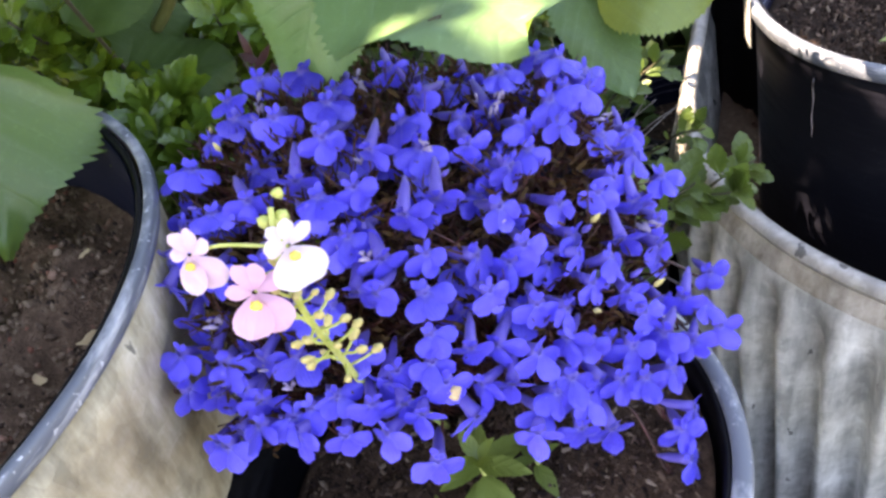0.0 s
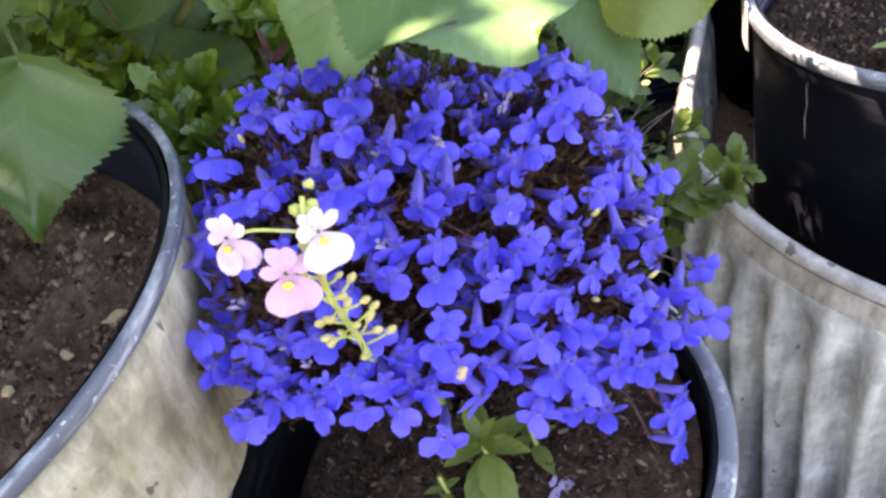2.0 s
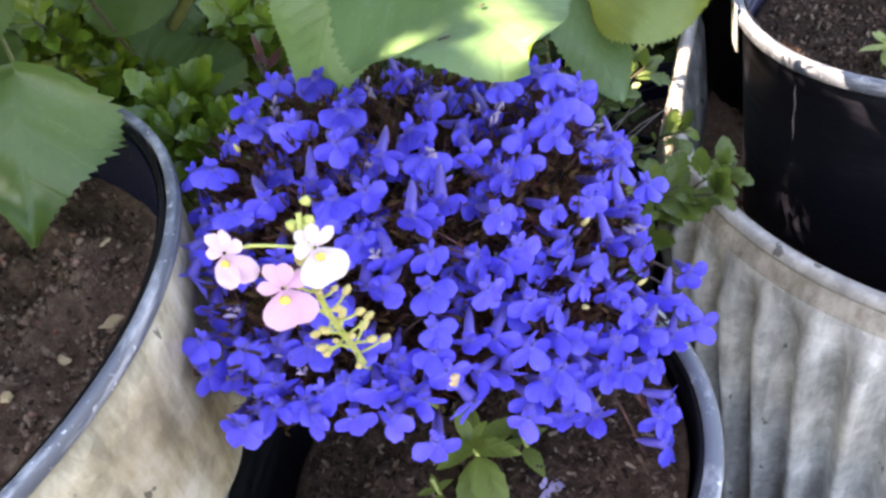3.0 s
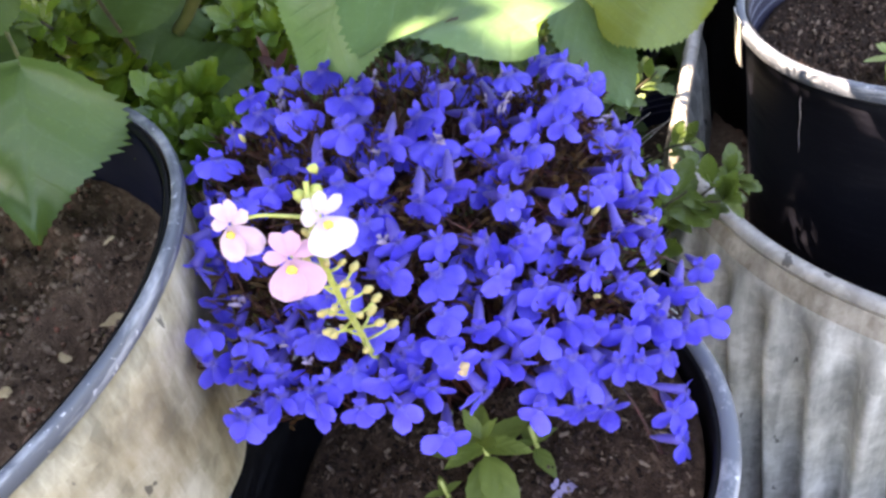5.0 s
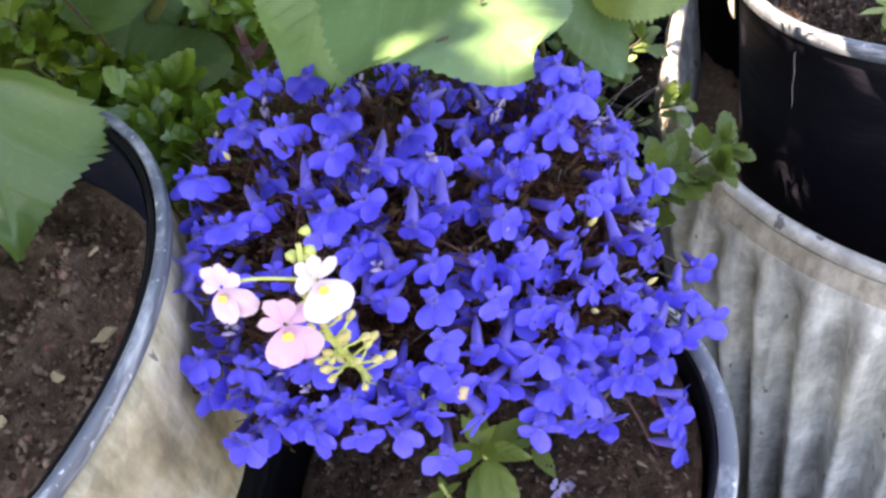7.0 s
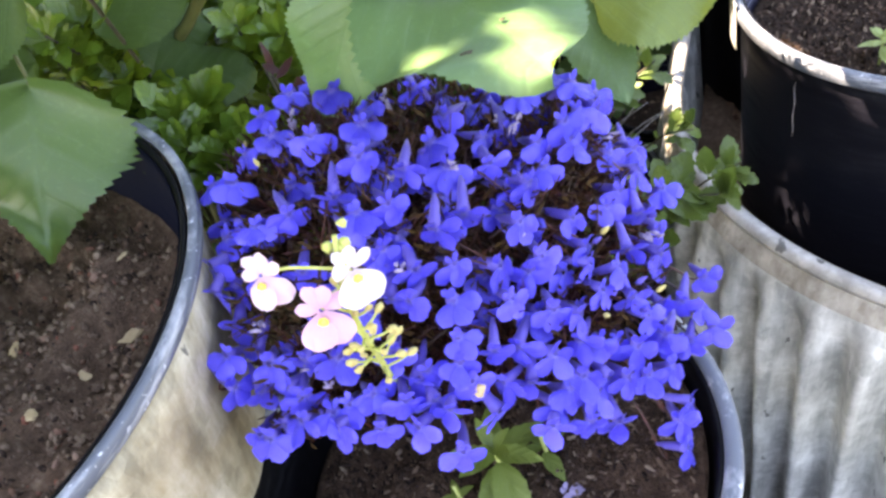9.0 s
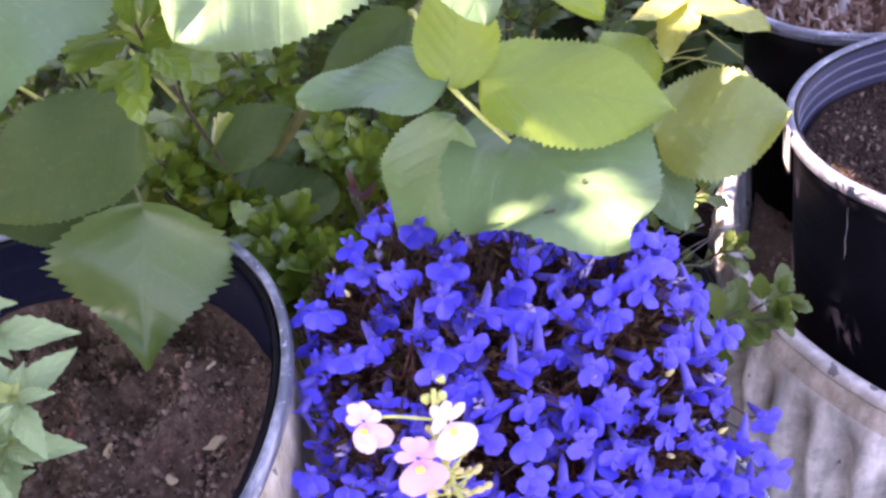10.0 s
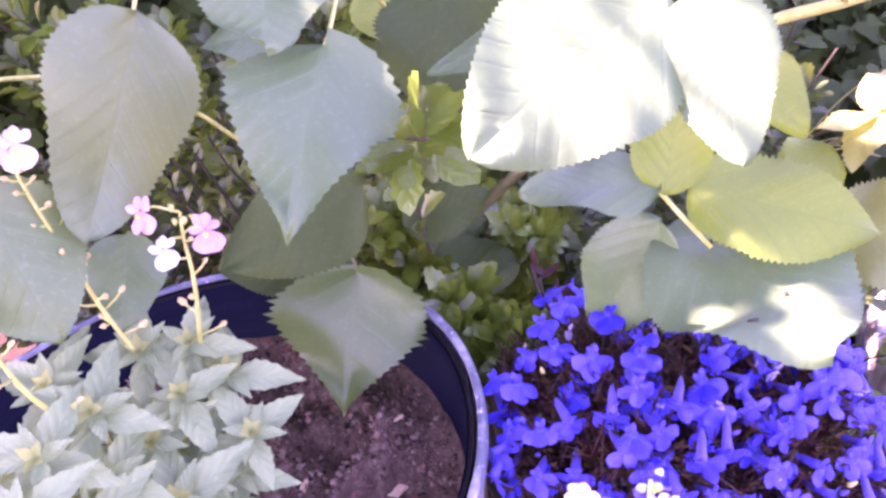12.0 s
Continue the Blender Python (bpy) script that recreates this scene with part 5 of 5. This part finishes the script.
def shrub(label, stems, seed, leaf_size=0.014, per=34, spread=0.9, material=None, start=0.25):
    """Woody stems set with toothed oval leaves in tufts."""
    rng = random.Random(seed)
    plant = thing("shrub", stems[0][0], label, "shrub", "small-leaved shrubs")
    back = Matrix.Translation(-Vector(stems[0][0]))
    wood, leaves = [], []
    for pts in stems:
        path = bend(pts, 9)
        wood.append(tube(path, taper(0.0014, 0.0006, len(path)), 5))
        for k in range(per):
            i = int(len(path) * (start + (1 - start) * (k / per) ** 0.8))
            p = path[min(i, len(path) - 1)]
            ax = (path[min(i + 1, len(path) - 1)] - path[max(i - 2, 0)]).normalized()
            for _ in range(3 if k < per - 2 else 7):
                a = rng.uniform(0, 6.283)
                o = Matrix.Rotation(a, 3, ax) @ ax.orthogonal().normalized()
                d = (o * spread + ax * rng.uniform(0.2, 1.0) + Vector((0, -0.15, 0.25))).normalized()
                b = p + o * rng.uniform(0, 0.006)
                q = moved(shrub_piece(rng, leaf_size * rng.uniform(0.6, 1.15)), blade_pose(b, b + d, d.cross(Vector((rng.uniform(-0.4, 0.4), -0.4, 1)))))
                if b.x < 0.05 or b.z < 0.30 or clear(b) > 0.007:
                    leaves.append(q)
    v, f, _ = gather(wood)
    ob = mesh_object("branchwork", v, f, M_WOOD, plant)
    ob.matrix_basis = back
    v, f, u = gather(leaves)
    ob = mesh_object("foliage", v, f, material or M_SHRUB, plant, uvs=u)
    ob.matrix_basis = back
    tagged(ob, kind="stuff")
    return plant


NEAR_TIPS = [(-0.127, 0.224, 0.402), (-0.150, 0.252, 0.408), (-0.159, 0.228, 0.413), (-0.175, 0.267, 0.414), (-0.125, 0.277, 0.392), (-0.063, 0.259, 0.367), (-0.047, 0.281, 0.363), (-0.026, 0.260, 0.359), (-0.071, 0.301, 0.366), (-0.035, 0.228, 0.364), (-0.077, 0.166, 0.370), (-0.062, 0.147, 0.372), (-0.047, 0.131, 0.379), (-0.041, 0.113, 0.378), (-0.086, 0.151, 0.369), (-0.061, 0.126, 0.366), (-0.151, 0.291, 0.393), (-0.019, 0.283, 0.359), (-0.096, 0.296, 0.367), (-0.054, 0.118, 0.384), (-0.062, 0.112, 0.374), (-0.047, 0.106, 0.371), (-0.070, 0.132, 0.380), (-0.083, 0.160, 0.386)]
FAR_TIPS = [(-0.080, 0.203, 0.466), (-0.104, 0.225, 0.473), (-0.123, 0.160, 0.441), (-0.063, 0.219, 0.450), (-0.096, 0.205, 0.449), (-0.052, 0.195, 0.405), (-0.058, 0.238, 0.400), (-0.124, 0.241, 0.528), (-0.224, 0.246, 0.502), (-0.267, 0.217, 0.555), (-0.294, 0.219, 0.530), (-0.225, 0.255, 0.533), (-0.292, 0.229, 0.568), (-0.192, 0.258, 0.501), (-0.262, 0.265, 0.551), (-0.034, 0.198, 0.391)]

RIM_TIPS = [(-0.102, 0.171, 0.392), (-0.091, 0.150, 0.390), (-0.080, 0.163, 0.386), (-0.086, 0.136, 0.383), (-0.061, 0.133, 0.378), (-0.050, 0.126, 0.372), (-0.042, 0.127, 0.372), (-0.070, 0.124, 0.376)]
HIGH_TIPS = [(-0.113, 0.188, 0.414), (-0.118, 0.192, 0.428), (-0.141, 0.184, 0.429), (-0.147, 0.184, 0.437), (-0.052, 0.218, 0.396), (-0.034, 0.216, 0.387), (-0.110, 0.174, 0.404)]


def tip_stems(tips, base, rng):
    """Stems that rise from one foot and arch to the given tips."""
    out = []
    for x, y, z in tips:
        bx, by = base[0] + rng.uniform(-0.02, 0.02), base[1] + rng.uniform(-0.02, 0.02)
        mid = Vector((x * 0.6 + bx * 0.4, y * 0.6 + by * 0.4 + 0.03, z * 0.62))
        near = Vector((x, y, z)).lerp(mid, 0.30) + Vector((rng.uniform(-0.012, 0.012), 0.012, -0.004))
        out.append([(bx, by, -0.01), tuple(mid), tuple(near), (x, y, z)])
    return out


def shrub_bank():
    rng = random.Random(14)
    for n in range(12):
        x0, y0 = -0.46 + 0.05 * n + rng.uniform(-0.03, 0.03), rng.uniform(0.32, 0.50)
        tips = [(x0 + rng.uniform(-0.12, 0.12), y0 + rng.uniform(-0.14, 0.06), rng.uniform(0.22, 0.46) + (y0 - 0.3) * 0.3) for _ in range(10)]
        shrub("bushy shrub with small toothed glossy green leaves", tip_stems(tips, (x0, y0), rng), 40 + n, 0.0135, 30)
    for n, tips in enumerate((NEAR_TIPS[:11], NEAR_TIPS[11:], FAR_TIPS[:7], FAR_TIPS[7:])):
        x0 = sum(t[0] for t in tips) / len(tips)
        shrub("leafy shrub twigs with small toothed bright green leaves", tip_stems(tips, (x0, 0.30 + 0.03 * n), rng), 70 + n, 0.0130, 30, material=M_SPRIG)

    for n, tips in enumerate((RIM_TIPS[:4], RIM_TIPS[4:], HIGH_TIPS[:4], HIGH_TIPS[4:])):
        x0 = sum(t[0] for t in tips) / len(tips)
        shrub("leafy shrub tips with toothed bright green leaves beside the pail", tip_stems(tips, (x0, 0.27), rng), 80 + n, 0.0185, 9, material=M_SPRIG, start=0.80)


shrub_bank()


def hedge():
    """Dark undergrowth that closes the place behind the pots."""
    rng = random.Random(61)
    for n in range(36):
        x0, y0 = -1.44 + 0.28 * (n % 12), (1.02, 1.40, 1.85)[n // 12] + rng.uniform(-0.08, 0.08)
        g = ground_height(x0, y0)
        plant = thing("hedge_shrub", (x0, y0, g), "dense dark green shrub in deep shade behind the pots", "shrub", "hedge shrubs")
        wood, leaves = [], []
        for k in range(26):
            top = Vector((rng.uniform(-0.22, 0.22), rng.uniform(-0.30, 0.14), rng.uniform(0.10, (0.62, 0.95, 1.35)[n // 12])))
            path = bend([(rng.uniform(-0.05, 0.05), 0, -0.02), (top.x * 0.5, top.y * 0.4, top.z * 0.55), tuple(top)], 6)
            wood.append(tube(path, taper(0.004, 0.0012, len(path)), 5))
            for _ in range(50):
                p = path[rng.randrange(3, len(path))] + Vector((rng.uniform(-0.05, 0.05), rng.uniform(-0.05, 0.05), rng.uniform(-0.05, 0.05)))
                d = Vector((rng.uniform(-1, 1), rng.uniform(-1, 0.2), rng.uniform(-0.8, 0.5))).normalized()
                z = rng.uniform(0.028, 0.055) * (1.0, 1.0, 1.7)[n // 12]
                leaves.append(moved(blade(z, z * 0.62, 0.8, 0.75, 0.1, 3, 2, 0.15, 0.2), blade_pose(p, p + d, d.cross(Vector((0.2, -0.5, 0.9))))))
        v, f, u = gather(wood)
        mesh_object("branchwork", v, f, M_WOOD, plant)
        v, f, u = gather(leaves)
        tagged(mesh_object("foliage", v, f, M_BRAMBLE_SHADED, plant, uvs=u), kind="stuff")


hedge()
shrub(
    "thin shrub sprig leaning over the zinc tub's rim",
    [
        [(0.140, 0.22, -0.18), (0.135, 0.20, 0.10), (0.150, 0.160, 0.225), (0.188, 0.140, 0.244)],
        [(0.140, 0.22, -0.18), (0.130, 0.19, 0.12), (0.140, 0.155, 0.230), (0.160, 0.150, 0.252)],
        [(0.140, 0.22, -0.18), (0.125, 0.19, 0.12), (0.125, 0.150, 0.225), (0.128, 0.132, 0.266)],
        [(0.140, 0.22, -0.18), (0.150, 0.20, 0.12), (0.170, 0.170, 0.220), (0.200, 0.160, 0.246)],
    ],
    92, 0.0205, 6, material=M_SPRIG_DARK,
)
shrub(
    "pale twiggy sprig beside the zinc tub",
    [
        [(0.150, 0.31, -0.2), (0.150, 0.29, 0.14), (0.165, 0.265, 0.24), (0.185, 0.250, 0.272)],
        [(0.150, 0.31, -0.2), (0.140, 0.28, 0.16), (0.140, 0.240, 0.25), (0.150, 0.215, 0.285)],
        [(0.150, 0.31, -0.2), (0.160, 0.29, 0.12), (0.185, 0.255, 0.20), (0.205, 0.235, 0.218)],
    ],
    93, 0.0140, 6, material=M_SPRIG_DARK,
)


shrub(
    "yellow-green shrub tip held up among the bramble leaves",
    [[(-0.10, 0.31, -0.01), (-0.105, 0.24, 0.30), (-0.086, 0.105, 0.497), (-0.066, 0.028, 0.546)]],
    97, 0.020, 10, spread=1.1, material=M_SPRIG,
)


def dry_twigs():
    rng = random.Random(33)
    for k in range(7):
        b = Vector((0.150 + rng.uniform(-0.02, 0.01), 0.285 + rng.uniform(-0.02, 0.03), rng.uniform(0.145, 0.165)))
        t = Vector((0.172 + rng.uniform(-0.022, 0.022), 0.215 + rng.uniform(-0.02, 0.02), 0.262 + rng.uniform(-0.030, 0.010)))
        path = bend([(b.x - 0.01, b.y + 0.03, 0.09), b, b.lerp(t, 0.55) + Vector((rng.uniform(-0.008, 0.008), 0, 0.006)), t], 5)
        ob = mesh_object("dry_twig", *tube(path, taper(0.0006, 0.00025, len(path)), 5), M_TUBE)
        tagged(ob, "thin bleached dry twig sticking up beside the tub", "twig", "dry twigs")


dry_twigs()


def red_plant():
    """A dark red-leaved plant at the back of the lobelia."""
    rng = random.Random(21)
    plant = thing("red_leaved_plant", (-0.03, 0.17, 0.0), "dark red-leaved plant between the lobelia and shrub", "plant")
    back = Matrix.Translation((0.03, -0.17, 0))
    stems, leaves = [], []
    for k in range(9):
        top = Vector((-0.030 + rng.uniform(-0.016, 0.022), 0.148 + rng.uniform(-0.02, 0.03), rng.uniform(0.36, 0.405)))
        path = bend([(-0.03, 0.17, -0.01), (-0.03 + rng.uniform(-0.02, 0.02), 0.17, 0.2), top], 8)
        stems.append(tube(path, taper(0.0016, 0.0008, len(path)), 5))
        for p in path[8:]:
            for _ in range(1):
                d = Vector((rng.uniform(-1, 1), rng.uniform(-1, 0.3), rng.uniform(-0.5, 0.9))).normalized()
                leaves.append(moved(blade(rng.uniform(0.010, 0.018), rng.uniform(0.004, 0.006), 0.85, 0.9, 0.0, 4, 2, 0.2, 0.3), blade_pose(p, p + d, d.orthogonal())))
    v, f, u = gather(stems)
    mesh_object("branchwork", v, f, M_WOOD, plant).matrix_basis = back
    v, f, u = gather(leaves)
    ob = mesh_object("foliage", v, f, M_RED, plant, uvs=u)
    ob.matrix_basis = back
    tagged(ob, kind="stuff")


red_plant()

# ---- pots on the earth behind ----
for at, r, h, tilt in (((0.385, 0.700, -0.100), 0.090, 0.31, "black nursery pot half hidden behind the tub"), ((0.340, 0.930, -0.080), 0.110, 0.34, "black nursery pot in deep shade behind the tub"), ((0.135, 0.330, 0.120), 0.080, 0.20, "black nursery pot shaded between the shrub and tub")):
    nursery_pot(at, r, h, tilt, bottom=0.82, rings=3, rim=M_BLACK, inner=M_INNER_SHADED, ring=M_INNER)
    soil_disc("potting_soil", (at[0], at[1], at[2] - 0.052), r - 0.012, "dry dark soil with litter in a shaded pot", M_EARTH, 0.006, 600, 0.003, int(r * 1000), crumb_material_=M_MOULD)


def pot_label():
    """A faded plastic tab on the pot's rim."""
    a = radians(163)
    v, f = [], []
    for i in range(7):
        q = a + (i - 3) * 0.030
        for r, z in ((R_R + 0.0052, 0.004), (R_R + 0.0036, -0.034), (R_R + 0.0026, -0.034), (R_R + 0.0042, 0.004)):
            v.append((r * math.cos(q), r * math.sin(q), z))
    for i in range(6):
        for k in range(4):
            l = (k + 1) % 4
            f.append((i * 4 + k, i * 4 + l, (i + 1) * 4 + l, (i + 1) * 4 + k))
    ob = mesh_object("pot_tab", v, f, M_LABEL, R_POT, "faded grey tab on the rim", smooth=False)
    ob.location = (0, 0, R_HIGH)


pot_label()


def scratch(a, low, high):
    """A pale scrape down the front pot's wall."""
    pts = []
    for i in range(7):
        z = low + (high - low) * i / 6
        r = R_R * 0.885 + (R_R * 0.115 - 0.0035) * z / R_HIGH + 0.0001
        q = a + 0.006 * math.sin(i * 2.1)
        pts.append((r * math.cos(q), r * math.sin(q), z))
    mesh_object("scratch", *tube(pts, [0.00010, 0.00022, 0.00028, 0.00016, 0.00028, 0.00022, 0.00010], 5), M_TUBE, R_POT, "thin pale scrape")


scratch(radians(196), 0.188, 0.238)
drip = thing("drip_tube", (0.482, 0.557, 0.205), "short bent grey drip tube stuck in the bark", "irrigation tube")
mesh_object("tube", *tube(bend([(-0.022, 0, -0.005), (-0.021, 0, 0.022), (-0.008, -0.004, 0.040), (0.012, -0.006, 0.034), (0.022, -0.008, 0.014), (0.026, -0.010, -0.004)], 8), 0.0045, 10), M_TUBE, drip)


# ---- the tree overhead that breaks the sunlight ----
def overhead_tree():
    rng = random.Random(8)
    centre = SUN_DIR * 1.15 + Vector((0.08, 0.15, 0.3))
    plant = thing("tree", (-1.6, 1.5, 0), "leafy tree branch hanging high above the pots", "tree")
    shift = Matrix.Translation((1.6, -1.5, 0))
    limb = bend([(-1.6, 1.5, -0.05), (-1.55, 1.45, 0.9), (-1.2, 1.1, 1.5), tuple(centre + Vector((-0.25, 0.75, 0.05))), tuple(centre + Vector((0.25, 0.95, 0.02)))], 8)
    mesh_object("trunk", *tube(limb, taper(0.06, 0.008, len(limb)), 10), M_WOOD, plant).matrix_basis = shift
    back = (Vector((0, 1, 0)) - SUN_DIR * SUN_DIR.y).normalized()
    side = back.cross(SUN_DIR)
    leaves, twigs = [], []
    for k in range(7800):
        fine = random.Random(k)
        p = centre + side * rng.uniform(-0.85, 0.65) + back * rng.uniform(-0.6, 1.85) + SUN_DIR * rng.gauss(0.0, 0.13)
        w = p - centre
        reach = ((w.dot(side) + 0.1) / 0.78) ** 2 + ((w.dot(back) - 0.60) / 1.28) ** 2
        if reach > 0.85 + 0.45 * noise.noise(p * 4.0):
            continue
        size = rng.uniform(0.085, 0.13)
        off = clear(p)
        spots = [(p, size)] if off > size * 0.55 else [(p + side * fine.uniform(-0.05, 0.05) + back * fine.uniform(-0.05, 0.05), 0.036) for _ in range(8)]
        near = [(c, z) for c, z in spots if z > 0.05 or clear(c) > z * 0.5]
        for c, z in spots:
            if z < 0.05 and clear(c) <= z * 0.5:
                for _ in range(6):
                    e = c + side * fine.uniform(-0.02, 0.02) + back * fine.uniform(-0.02, 0.02)
                    if clear(e) > 0.007:
                        near.append((e, 0.014))
        for c, z in near:
            d = Vector((fine.uniform(-1, 1), fine.uniform(-1, 1), fine.uniform(-0.6, 0.2))).normalized()
            leaves.append(moved(blade(z, z * 0.6, 0.85, 0.8, 0.0, 3, 2, 0.15, 0.2), blade_pose(c - d * z * 0.5, c + d * z * 0.5, SUN_DIR.cross(d) if SUN_DIR.cross(d).length > 0.1 else side)))
        if k % 12 == 0:
            fork = min(limb, key=lambda l: (l - p).length)
            path = bend([fork, fork.lerp(p, 0.6) + Vector((0, 0, 0.03)), p], 4)
            if min(clear(c) for c in path) < 0.006:
                continue
            twigs.append(tube(path, taper(0.004, 0.0012, len(path)), 5))
    v, f, u = gather(leaves)
    ob = mesh_object("crown", v, f, M_BRAMBLE_SHADED, plant, uvs=u)
    ob.matrix_basis = shift
    tagged(ob, kind="stuff")
    v, f, u = gather(twigs)
    mesh_object("branchwork", v, f, M_WOOD, plant).matrix_basis = shift


overhead_tree()
